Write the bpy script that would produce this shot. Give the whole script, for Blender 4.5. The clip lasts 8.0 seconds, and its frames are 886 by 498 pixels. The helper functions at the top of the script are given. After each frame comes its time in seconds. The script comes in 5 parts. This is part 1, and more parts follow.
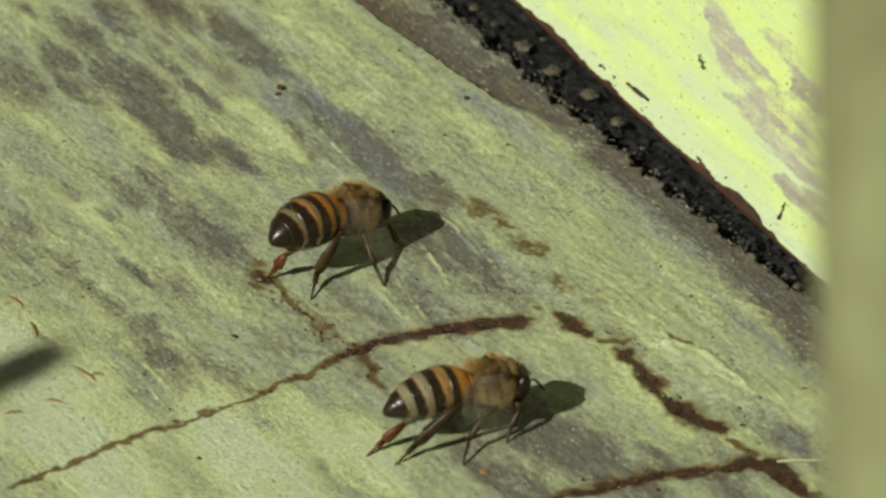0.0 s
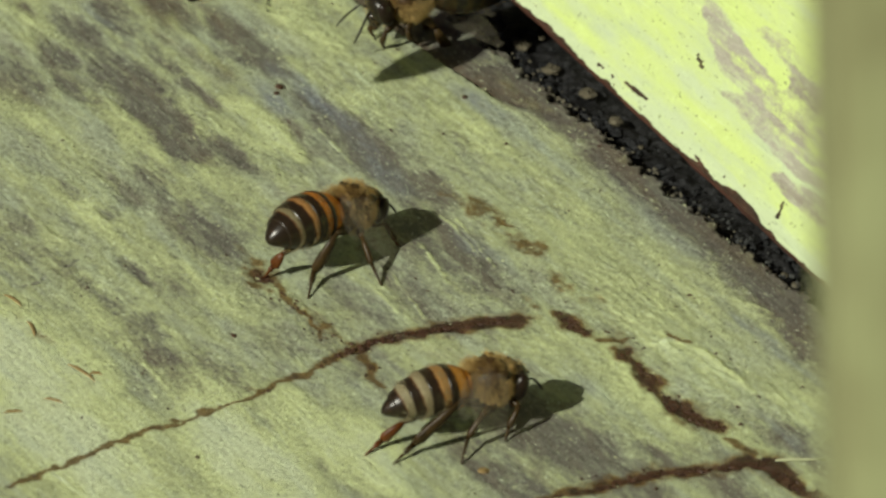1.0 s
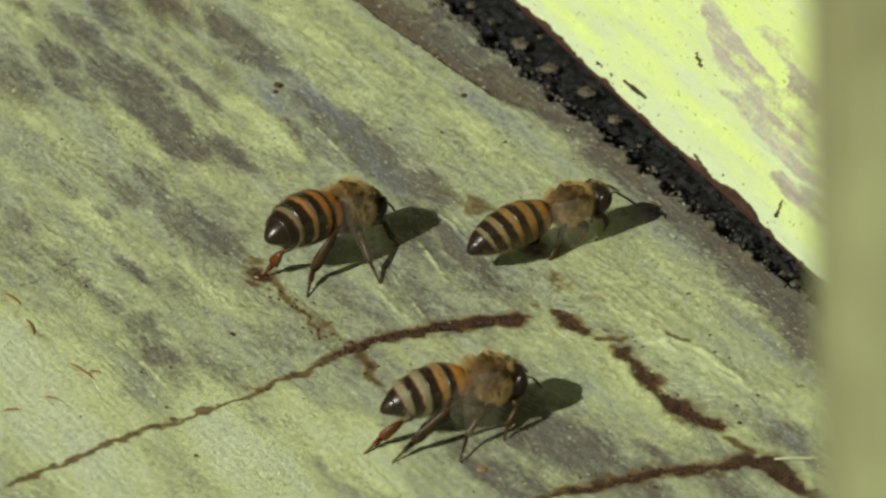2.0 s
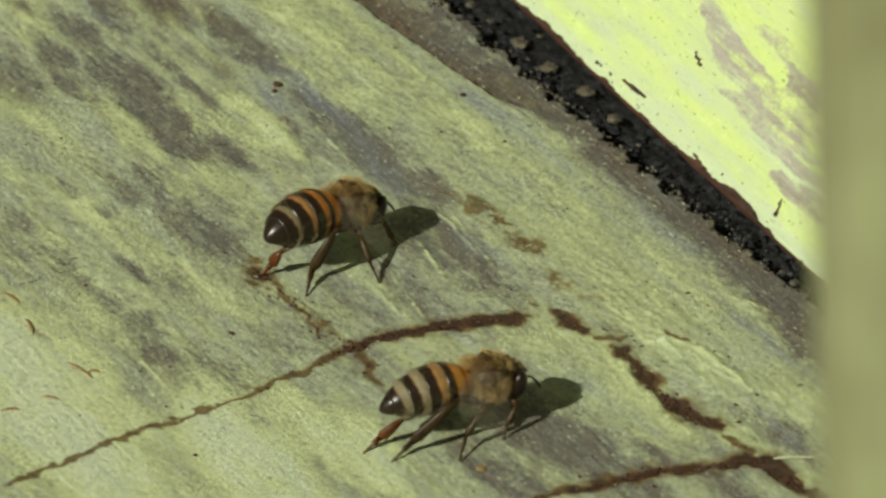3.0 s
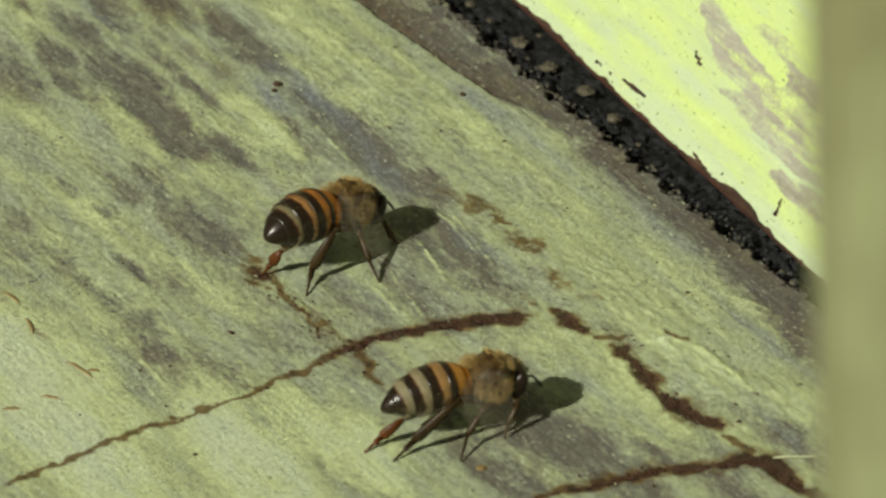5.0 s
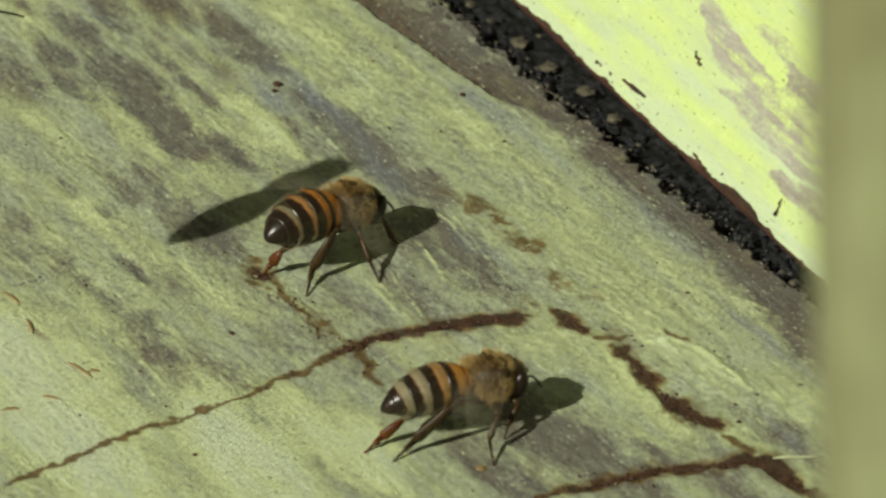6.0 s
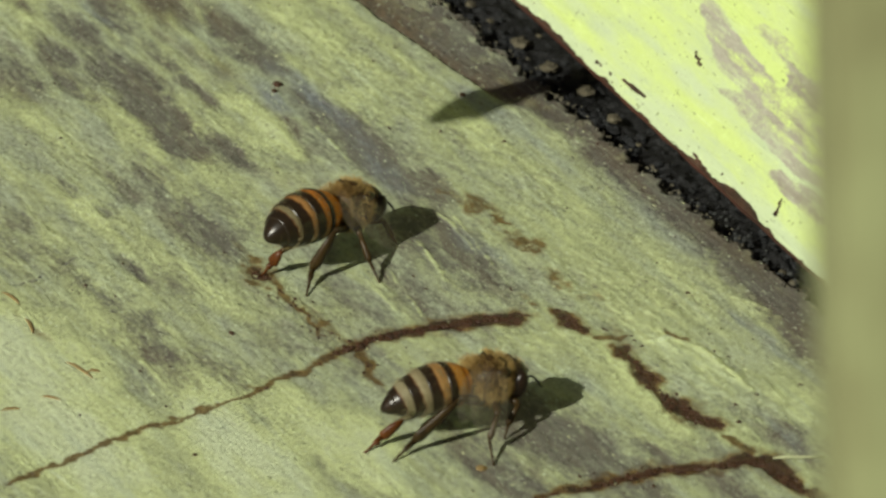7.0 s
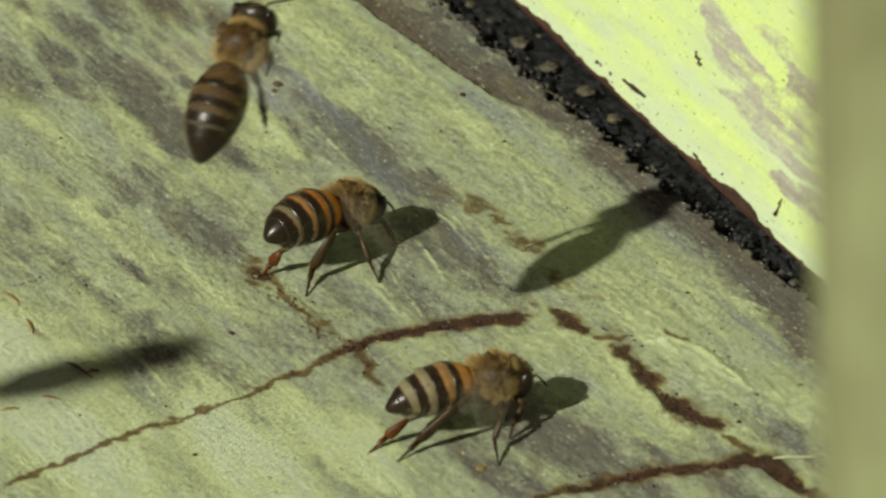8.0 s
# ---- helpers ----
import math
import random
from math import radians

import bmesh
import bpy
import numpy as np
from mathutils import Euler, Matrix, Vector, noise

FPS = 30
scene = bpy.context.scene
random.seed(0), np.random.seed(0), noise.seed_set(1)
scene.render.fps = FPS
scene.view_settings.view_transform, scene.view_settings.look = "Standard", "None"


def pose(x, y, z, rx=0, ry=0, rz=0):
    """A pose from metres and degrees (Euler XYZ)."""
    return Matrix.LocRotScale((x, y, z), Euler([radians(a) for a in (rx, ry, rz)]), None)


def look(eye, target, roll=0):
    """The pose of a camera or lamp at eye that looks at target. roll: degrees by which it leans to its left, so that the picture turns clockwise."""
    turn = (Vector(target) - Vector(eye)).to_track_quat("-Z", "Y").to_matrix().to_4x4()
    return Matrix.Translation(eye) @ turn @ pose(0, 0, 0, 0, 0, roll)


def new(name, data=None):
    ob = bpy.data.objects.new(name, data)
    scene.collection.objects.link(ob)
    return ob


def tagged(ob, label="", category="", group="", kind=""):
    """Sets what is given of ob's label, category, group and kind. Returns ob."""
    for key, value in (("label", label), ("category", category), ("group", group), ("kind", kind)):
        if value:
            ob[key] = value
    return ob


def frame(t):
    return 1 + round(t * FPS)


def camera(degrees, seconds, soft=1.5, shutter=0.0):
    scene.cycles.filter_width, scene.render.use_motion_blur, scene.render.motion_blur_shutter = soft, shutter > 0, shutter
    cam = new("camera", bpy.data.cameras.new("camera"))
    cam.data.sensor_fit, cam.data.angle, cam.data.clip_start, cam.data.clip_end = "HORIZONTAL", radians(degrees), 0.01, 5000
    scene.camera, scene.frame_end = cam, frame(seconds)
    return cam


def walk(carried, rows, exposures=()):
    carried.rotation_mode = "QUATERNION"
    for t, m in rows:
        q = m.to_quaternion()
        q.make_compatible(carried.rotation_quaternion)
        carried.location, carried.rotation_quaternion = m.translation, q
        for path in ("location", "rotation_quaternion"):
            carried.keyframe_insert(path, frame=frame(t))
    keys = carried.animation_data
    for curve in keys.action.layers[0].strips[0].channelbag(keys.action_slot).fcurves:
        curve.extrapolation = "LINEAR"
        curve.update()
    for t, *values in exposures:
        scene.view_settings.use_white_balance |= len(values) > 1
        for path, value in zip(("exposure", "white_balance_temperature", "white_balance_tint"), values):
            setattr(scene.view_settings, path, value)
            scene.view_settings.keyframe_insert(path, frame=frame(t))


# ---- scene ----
# A hive's landing board seen through a long lens; lengths below are in millimetres times MM.
MM = 0.001
EYE = Vector((0, -0.5196152, 0.3))


def aim(dx, dy):
    """Camera pose, turned off the resting view by dx to its left and dy upwards (millimetres on the board)."""
    turn = look(EYE, (0, 0, 0))
    target = turn.to_3x3() @ Vector((-dx * MM, dy * MM, 0))
    return look(EYE, target)


cam = camera(6.233, 8.0, soft=2.6, shutter=0.03)
cam.data.dof.use_dof = True
cam.data.dof.focus_distance = 0.6
cam.data.dof.aperture_fstop = 95
walk(cam, [
    (0.0, aim(0.27, 0.25)), (0.5, aim(0.22, 0.19)), (1.0, aim(0.15, 0.18)), (1.5, aim(0.10, 0.13)),
    (3.0, aim(0.01, 0.02)), (3.5, aim(0, 0)), (4.0, aim(0, -0.03)), (4.5, aim(0, -0.03)), (6.0, aim(0, 0)), (8.0, aim(0, 0)),
])

# world and sun
SUN_WAY = Vector((1.0, 0.9, -1.0)).normalized()
world = bpy.data.worlds.new("sky")
world.use_nodes = True
scene.world = world
wn = world.node_tree.nodes
sky = wn.new("ShaderNodeTexSky")
sky.sky_type = "NISHITA"
sky.sun_disc = False
sky.sun_elevation = math.asin(-SUN_WAY.z)
sky.sun_rotation = math.atan2(-SUN_WAY.x, -SUN_WAY.y)
world.node_tree.links.new(sky.outputs[0], wn["Background"].inputs[0])
wn["Background"].inputs[1].default_value = 0.013
sun_data = bpy.data.lights.new("sun", "SUN")
sun_data.energy = 5.0
sun_data.angle = radians(1.0)
sun_data.color = (1.0, 0.985, 0.835)
sun = new("sun", sun_data)
sun.matrix_world = look((-1.0, -0.9, 1.0), (0, 0, 0))
scene.view_settings.exposure = -0.23


# ---- materials ----
def node_material(name):
    m = bpy.data.materials.new(name)
    m.use_nodes = True
    return m, m.node_tree, m.node_tree.nodes["Principled BSDF"]


def tex_noise(nt, scale, detail=4.0, rough=0.6, stretch=None, turn=0.0):
    """A noise in object space, scale in features per metre; stretch makes streaks."""
    co = nt.nodes.new("ShaderNodeTexCoord")
    mp = nt.nodes.new("ShaderNodeMapping")
    mp.inputs["Scale"].default_value = stretch or (1, 1, 1)
    mp.inputs["Rotation"].default_value = (0, 0, turn)
    tn = nt.nodes.new("ShaderNodeTexNoise")
    tn.inputs["Scale"].default_value = scale
    tn.inputs["Detail"].default_value = detail
    tn.inputs["Roughness"].default_value = rough
    nt.links.new(co.outputs["Object"], mp.inputs[0])
    nt.links.new(mp.outputs[0], tn.inputs["Vector"])
    return tn.outputs["Fac"]


def ramp(nt, fac, stops):
    r = nt.nodes.new("ShaderNodeValToRGB")
    el = r.color_ramp.elements
    while len(el) < len(stops):
        el.new(0.5)
    for e, (at, col) in zip(el, stops):
        e.position = at
        e.color = (*col, 1) if len(col) == 3 else col
    nt.links.new(fac, r.inputs[0])
    return r.outputs[0]


def mix_col(nt, fac, a, b, mode="MIX"):
    n = nt.nodes.new("ShaderNodeMix")
    n.data_type, n.blend_type = "RGBA", mode
    for sock, v in ((n.inputs[0], fac), (n.inputs[6], a), (n.inputs[7], b)):
        if isinstance(v, bpy.types.NodeSocket):
            nt.links.new(v, sock)
        else:
            sock.default_value = v if isinstance(v, (int, float)) else (*v, 1)
    return n.outputs[2]


def math_node(nt, op, a, b=0.0, clamp=False):
    n = nt.nodes.new("ShaderNodeMath")
    n.operation, n.use_clamp = op, clamp
    for sock, v in ((n.inputs[0], a), (n.inputs[1], b)):
        if isinstance(v, bpy.types.NodeSocket):
            nt.links.new(v, sock)
        else:
            sock.default_value = v
    return n.outputs[0]


def attribute(nt, name):
    a = nt.nodes.new("ShaderNodeAttribute")
    a.attribute_name = name
    return a.outputs["Fac"]


def bump(nt, bsdf, height, strength, distance):
    b = nt.nodes.new("ShaderNodeBump")
    b.inputs["Strength"].default_value = strength
    b.inputs["Distance"].default_value = distance
    nt.links.new(height, b.inputs["Height"])
    nt.links.new(b.outputs[0], bsdf.inputs["Normal"])


def painted_wood(name, yellow, green, chalk, wood_lo, wood_hi, dirt, cream=(0.61, 0.685, 0.44), slate=(0.115, 0.128, 0.142)):
    """Weathered paint over grey wood; x runs along the grain. The attributes paint, tone, blue, umber, brown and
    stain say what lies where; one more blackens the entrance slot.
    """
    m, nt, b = node_material(name)
    fine = tex_noise(nt, 2500, 5, 0.7, (0.32, 1, 1))
    broad = tex_noise(nt, 330, 5, 0.6, (0.32, 1, 1))
    grains = tex_noise(nt, 2500, 5, 0.8, (0.75, 1, 1))
    mottle = tex_noise(nt, 850, 6, 0.74, (0.42, 1, 1))
    lift = lambda fac, amount: math_node(nt, "MULTIPLY", math_node(nt, "SUBTRACT", fac, 0.5), amount)
    span = lambda fac, lo, hi, top=1.0: ramp(nt, fac, [(lo, (0, 0, 0)), (hi, (top,) * 3)])
    under = lambda fac, lo, hi, top=1.0: ramp(nt, fac, [(lo, (top,) * 3), (hi, (0, 0, 0))])
    shade = lambda col, k: tuple(min(0.9, k * c) for c in col)
    tone = math_node(nt, "ADD", attribute(nt, "tone"), lift(broad, 1.1))
    tone = math_node(nt, "ADD", tone, lift(mottle, 0.9))
    tone = math_node(nt, "MULTIPLY", tone, 0.8)
    paint = ramp(nt, tone, [(0.06, chalk), (0.34, green), (0.66, yellow), (0.98, cream)])
    paint = mix_col(nt, under(grains, 0.34, 0.50, dirt), paint, shade(green, 0.50))
    paint = mix_col(nt, span(mottle, 0.56, 0.72, 0.4), paint, shade((yellow[0], yellow[1], yellow[2] * 1.2), 1.25))
    scratch = tex_noise(nt, 2900, 3, 0.6, (0.05, 1, 1))
    paint = mix_col(nt, span(scratch, 0.62, 0.74, 0.3), paint, shade(chalk, 1.4))
    paint = mix_col(nt, under(scratch, 0.27, 0.38, 0.3), paint, shade(green, 0.55))
    pits = tex_noise(nt, 3000, 3, 0.6, (0.55, 1, 1))
    paint = mix_col(nt, span(pits, 0.64, 0.70, 0.8), paint, shade(green, 0.34))
    veil = tex_noise(nt, 480, 5, 0.62, (0.13, 1, 1))
    paint = mix_col(nt, span(veil, 0.52, 0.72, 0.5), paint, (0.40, 0.475, 0.385))
    wood = mix_col(nt, span(fine, 0.28, 0.72), wood_lo, wood_hi)
    wood = mix_col(nt, under(veil, 0.36, 0.52, 0.45), wood, (0.15, 0.112, 0.075))
    wood = mix_col(nt, span(mottle, 0.47, 0.74, 0.45), wood, shade(chalk, 0.8))
    wood = mix_col(nt, span(scratch, 0.60, 0.70, 0.35), wood, chalk)
    wood = mix_col(nt, under(pits, 0.30, 0.38, 0.6), wood, shade(chalk, 1.1))
    # paint breaks up along the fibres where it has worn thin
    wear = math_node(nt, "ADD", attribute(nt, "paint"), lift(fine, 0.6))
    wear = math_node(nt, "ADD", wear, lift(mottle, 1.5))
    wear = math_node(nt, "ADD", wear, lift(grains, 1.1))
    col = mix_col(nt, span(wear, 0.08, 0.80), wood, paint)
    cold = math_node(nt, "MULTIPLY", attribute(nt, "blue"), math_node(nt, "ADD", 0.6, lift(mottle, 2.4)))
    cold_col = mix_col(nt, span(grains, 0.35, 0.65), slate, shade(slate, 2.1))
    col = mix_col(nt, span(cold, 0.05, 0.65, 0.9), col, cold_col)
    umber = math_node(nt, "MULTIPLY", attribute(nt, "umber"), math_node(nt, "ADD", 0.75, lift(mottle, 2.2)))
    umber_col = mix_col(nt, span(fine, 0.3, 0.7), (0.044, 0.028, 0.016), (0.165, 0.115, 0.070))
    col = mix_col(nt, span(umber, 0.05, 0.85, 0.95), col, umber_col)
    # loose bright flecks and scales of chalked paint
    flecks = tex_noise(nt, 4300, 2, 0.5, (0.5, 1, 1), 0.5)
    col = mix_col(nt, span(flecks, 0.645, 0.71, 1.4 * dirt), col, shade(chalk, 1.45))
    uneven = math_node(nt, "ADD", lift(grains, 0.9), lift(mottle, 1.3))
    st = math_node(nt, "ADD", attribute(nt, "stain"), math_node(nt, "MULTIPLY", uneven, attribute(nt, "stain")))
    col = mix_col(nt, ramp(nt, st, [(0.08, (0, 0, 0)), (0.98, (0.9,) * 3)]), col, mix_col(nt, span(mottle, 0.3, 0.7), (0.045, 0.024, 0.005), (0.19, 0.112, 0.022)))
    crust = mix_col(nt, span(mottle, 0.35, 0.7), (0.012, 0.006, 0.005), (0.105, 0.052, 0.030))
    bw = math_node(nt, "ADD", attribute(nt, "brown"), lift(grains, 0.6))
    col = mix_col(nt, span(bw, 0.25, 0.7), col, crust)
    # crusty slot floor, with the slot's darkness put into its colour
    slot_dark = mix_col(nt, span(grains, 0.5, 0.72), (0.0025, 0.0025, 0.003), (0.035, 0.038, 0.040))
    tw = math_node(nt, "ADD", attribute(nt, "slot_dark"), lift(grains, 0.5))
    col = mix_col(nt, span(tw, 0.4, 0.6), col, slot_dark)
    nt.links.new(col, b.inputs["Base Color"])
    # the propolis shines, the paint is dull
    dull = ramp(nt, fine, [(0.2, (0.5,) * 3), (0.8, (0.75,) * 3)])
    nt.links.new(mix_col(nt, span(bw, 0.25, 0.7), dull, (0.34, 0.34, 0.34)), b.inputs["Roughness"])
    b.inputs["Specular IOR Level"].default_value = 0.4
    rough = math_node(nt, "ADD", math_node(nt, "MULTIPLY", fine, 0.2), grains)
    bump(nt, b, math_node(nt, "ADD", rough, math_node(nt, "MULTIPLY", scratch, 0.3)), 1.0, 0.00015)
    return m


def speckled(name, lo, hi, scale, rough=0.6, spec=0.4, relief=0.0001, stretch=None, span=(0.3, 0.7)):
    m, nt, b = node_material(name)
    n1 = tex_noise(nt, scale, 5, 0.65, stretch)
    n2 = tex_noise(nt, scale * 0.13, 3, 0.6, stretch)
    f = math_node(nt, "ADD", math_node(nt, "MULTIPLY", n1, 0.6), math_node(nt, "MULTIPLY", n2, 0.4))
    nt.links.new(ramp(nt, f, [(span[0], lo), (span[1], hi)]), b.inputs["Base Color"])
    b.inputs["Roughness"].default_value = rough
    b.inputs["Specular IOR Level"].default_value = spec
    if relief:
        bump(nt, b, n1, 0.5, relief)
    return m


BOARD_MAT = painted_wood("worn_cream_paint", (0.575, 0.648, 0.322), (0.396, 0.442, 0.237), (0.425, 0.48, 0.335), (0.074, 0.070, 0.059), (0.195, 0.188, 0.152), 0.5)
WALL_MAT = painted_wood("bright_cream_paint", (0.60, 0.725, 0.26), (0.57, 0.68, 0.315), (0.555, 0.655, 0.395), (0.33, 0.305, 0.25), (0.47, 0.45, 0.36), 0.12, (0.60, 0.735, 0.25))
POST_MAT = speckled("pale_weathered_wood", (0.185, 0.165, 0.082), (0.42, 0.465, 0.235), 130, 0.8, 0.2, 0.0005, (1, 1, 0.5), (0.38, 0.58))
TAR_MAT = speckled("black_propolis", (0.002, 0.002, 0.0025), (0.026, 0.028, 0.030), 2200, 0.6, 0.3, 0.0003)
BROWN_MAT = speckled("brown_propolis", (0.018, 0.008, 0.005), (0.085, 0.038, 0.016), 2500, 0.5, 0.4, 0.0001)
FLECK_MAT = speckled("flaked_paint", (0.34, 0.36, 0.21), (0.58, 0.62, 0.37), 900, 0.7, 0.3, 0)
STICK_MAT = speckled("dry_brown_wood", (0.14, 0.095, 0.032), (0.30, 0.21, 0.085), 2000, 0.7, 0.3, 0)
DUST_MAT = speckled("grey_brown_crumbs", (0.04, 0.036, 0.026), (0.18, 0.165, 0.115), 900, 0.8, 0.3, 0.0001)
ASH_MAT = speckled("ashen_crumbs", (0.004, 0.004, 0.005), (0.085, 0.09, 0.085), 1100, 0.8, 0.3, 0.0002)
CRUMB_MAT = speckled("pale_wax", (0.022, 0.020, 0.014), (0.165, 0.145, 0.095), 1500, 0.7, 0.3, 0.0004)
RED_WOOD_MAT = speckled("red_brown_wood_edge", (0.016, 0.006, 0.005), (0.10, 0.034, 0.02), 900, 0.7, 0.3, 0.0002, (0.2, 1, 1))
GROUND_MAT = speckled("dry_earth_and_grass", (0.05, 0.06, 0.02), (0.16, 0.15, 0.07), 30, 0.9, 0.2, 0.004)


def cuticle(name, lo, hi, rough, scale=1800, spec=0.5):
    m = speckled(name, lo, hi, scale, rough, spec, 0.00003)
    return m


DARK_MAT = cuticle("dark_cuticle", (0.007, 0.006, 0.004), (0.022, 0.016, 0.009), 0.3, 1800, 0.35)
LEG_MAT = cuticle("brown_leg_cuticle", (0.012, 0.007, 0.002), (0.064, 0.038, 0.012), 0.4, 1800, 0.25)
AMBER_MAT = cuticle("amber_leg_cuticle", (0.045, 0.013, 0.002), (0.14, 0.042, 0.007), 0.4, 1800, 0.3)
EYE_MAT = cuticle("dark_compound_eye", (0.008, 0.005, 0.003), (0.024, 0.013, 0.008), 0.3, 1800, 0.28)
SKIN_MAT = cuticle("thorax_cuticle", (0.022, 0.012, 0.005), (0.10, 0.054, 0.016), 0.5, 1800, 0.25)
FUR_MAT = cuticle("tawny_fur", (0.32, 0.205, 0.06), (0.64, 0.46, 0.17), 0.75)
PALE_FUR_MAT = cuticle("pale_fur", (0.22, 0.19, 0.10), (0.42, 0.37, 0.21), 0.7)


def abdomen_material(name, warm_lo, warm_hi, pale_lo, pale_hi, soft, russet_hi=(0.13, 0.046, 0.010)):
    m, nt, b = node_material(name)
    fine = tex_noise(nt, 3200, 4, 0.6)
    warm = mix_col(nt, fine, warm_lo, warm_hi)
    pale = mix_col(nt, fine, pale_lo, pale_hi)
    light = mix_col(nt, attribute(nt, "tone"), warm, pale)
    dark = mix_col(nt, fine, (0.009, 0.006, 0.004), (0.028, 0.018, 0.009))
    edge = math_node(nt, "ADD", attribute(nt, "band"), math_node(nt, "MULTIPLY", math_node(nt, "SUBTRACT", tex_noise(nt, 1500, 5, 0.7), 0.5), 1.4))
    russet = mix_col(nt, fine, tuple(0.4 * c for c in russet_hi), russet_hi)
    blotch = tex_noise(nt, 700, 4, 0.7)
    light = mix_col(nt, ramp(nt, blotch, [(0.35, (0.32,) * 3), (0.6, (0, 0, 0))]), light, russet)
    col = mix_col(nt, ramp(nt, edge, [(0.5 - soft, (0, 0, 0)), (0.5, (1, 1, 1))]), light, russet)
    col = mix_col(nt, ramp(nt, edge, [(0.5 - 0.3 * soft, (0, 0, 0)), (0.5 + soft, (1, 1, 1))]), col, dark)
    nt.links.new(col, b.inputs["Base Color"])
    nt.links.new(ramp(nt, edge, [(0.3, (0.68,) * 3), (0.8, (0.30,) * 3)]), b.inputs["Roughness"])
    b.inputs["Specular IOR Level"].default_value = 0.32
    bump(nt, b, fine, 0.35, 0.00004)
    return m


def wing_material():
    m, nt, b = node_material("clear_wing_membrane")
    b.inputs["Base Color"].default_value = (0.50, 0.46, 0.33, 1)
    b.inputs["Roughness"].default_value = 0.25
    clear = nt.nodes.new("ShaderNodeBsdfTransparent")
    mixer = nt.nodes.new("ShaderNodeMixShader")
    f = ramp(nt, tex_noise(nt, 900, 2), [(0.3, (0.04,) * 3), (0.7, (0.10,) * 3)])
    nt.links.new(f, mixer.inputs[0])
    nt.links.new(clear.outputs[0], mixer.inputs[1])
    nt.links.new(b.outputs[0], mixer.inputs[2])
    nt.links.new(mixer.outputs[0], nt.nodes["Material Output"].inputs["Surface"])
    return m


ABDOMEN_MAT = abdomen_material("banded_abdomen", (0.50, 0.145, 0.006), (0.80, 0.29, 0.018), (0.085, 0.072, 0.035), (0.20, 0.172, 0.085), 0.36)
PALE_ABDOMEN_MAT = abdomen_material("pale_banded_abdomen", (0.40, 0.155, 0.012), (0.66, 0.30, 0.035), (0.14, 0.125, 0.07), (0.31, 0.28, 0.165), 0.38)
DARK_ABDOMEN_MAT = abdomen_material("dark_abdomen", (0.055, 0.028, 0.006), (0.14, 0.070, 0.016), (0.035, 0.028, 0.013), (0.085, 0.07, 0.034), 0.46, (0.030, 0.020, 0.008))
AMBER_ABDOMEN_MAT = abdomen_material("amber_abdomen", (0.22, 0.090, 0.011), (0.44, 0.205, 0.030), (0.10, 0.086, 0.036), (0.23, 0.20, 0.095), 0.36, (0.085, 0.036, 0.009))
BROWN_ABDOMEN_MAT = abdomen_material("brown_abdomen", (0.085, 0.040, 0.006), (0.21, 0.105, 0.016), (0.045, 0.034, 0.015), (0.09, 0.068, 0.03), 0.48, (0.05, 0.024, 0.008))
WING_MAT = wing_material()


# ---- mesh helpers ----
def mesh_of(name, verts, faces, material, smooth=True, attrs=None):
    me = bpy.data.meshes.new(name)
    me.from_pydata([tuple(v) for v in verts], [], faces)
    me.materials.append(material)
    if smooth:
        me.polygons.foreach_set("use_smooth", [True] * len(me.polygons))
    for key, values in (attrs or {}).items():
        at = me.attributes.new(key, "FLOAT", "POINT")
        at.data.foreach_set("value", np.asarray(values, dtype=np.float32))
    me.update()
    return me


def part(name, me, parent, label="", m=None):
    ob = new(name, me)
    ob.parent = parent
    if m is not None:
        ob.matrix_basis = m
    if label:
        tagged(ob, label)
    return ob


def tube(points, radii, seg=8, flat=1.0):
    """A closed tube through points (millimetres); flat squeezes it sideways."""
    pts = [Vector(p) for p in points]
    verts, faces = [], []
    for i, p in enumerate(pts):
        way = (pts[min(i + 1, len(pts) - 1)] - pts[max(i - 1, 0)]).normalized()
        side = way.cross(Vector((0, 0, 1)))
        side = side.normalized() if side.length > 0.05 else Vector((0, 1, 0))
        rise = side.cross(way).normalized()
        for k in range(seg):
            a = 2 * math.pi * k / seg
            verts.append((p + side * (radii[i] * flat * math.cos(a)) + rise * (radii[i] * math.sin(a))) * MM)
    for i in range(len(pts) - 1):
        for k in range(seg):
            k2 = (k + 1) % seg
            faces.append((i * seg + k, i * seg + k2, (i + 1) * seg + k2, (i + 1) * seg + k))
    faces.append(tuple(reversed(range(seg))))
    faces.append(tuple(range((len(pts) - 1) * seg, len(pts) * seg)))
    return verts, faces


def join(*shapes):
    verts, faces = [], []
    for v, f in shapes:
        o = len(verts)
        verts += list(v)
        faces += [tuple(i + o for i in g) for g in f]
    return verts, faces


def ball(centre, radii, turn=None, rings=14, seg=20, rough=0.0):
    verts, faces = [], []
    turn = turn or Matrix.Identity(3)
    for i in range(rings + 1):
        th = math.pi * i / rings
        for k in range(seg):
            a = 2 * math.pi * k / seg
            d = Vector((math.sin(th) * math.cos(a), math.sin(th) * math.sin(a), math.cos(th)))
            s = 1 + (rough * noise.noise(d * 2.3 + Vector(centre)) if rough else 0)
            v = Vector((d.x * radii[0], d.y * radii[1], d.z * radii[2])) * s
            verts.append((turn @ v + Vector(centre)) * MM)
    for i in range(rings):
        for k in range(seg):
            k2 = (k + 1) % seg
            faces.append((i * seg + k, (i + 1) * seg + k, (i + 1) * seg + k2, i * seg + k2))
    return verts, faces


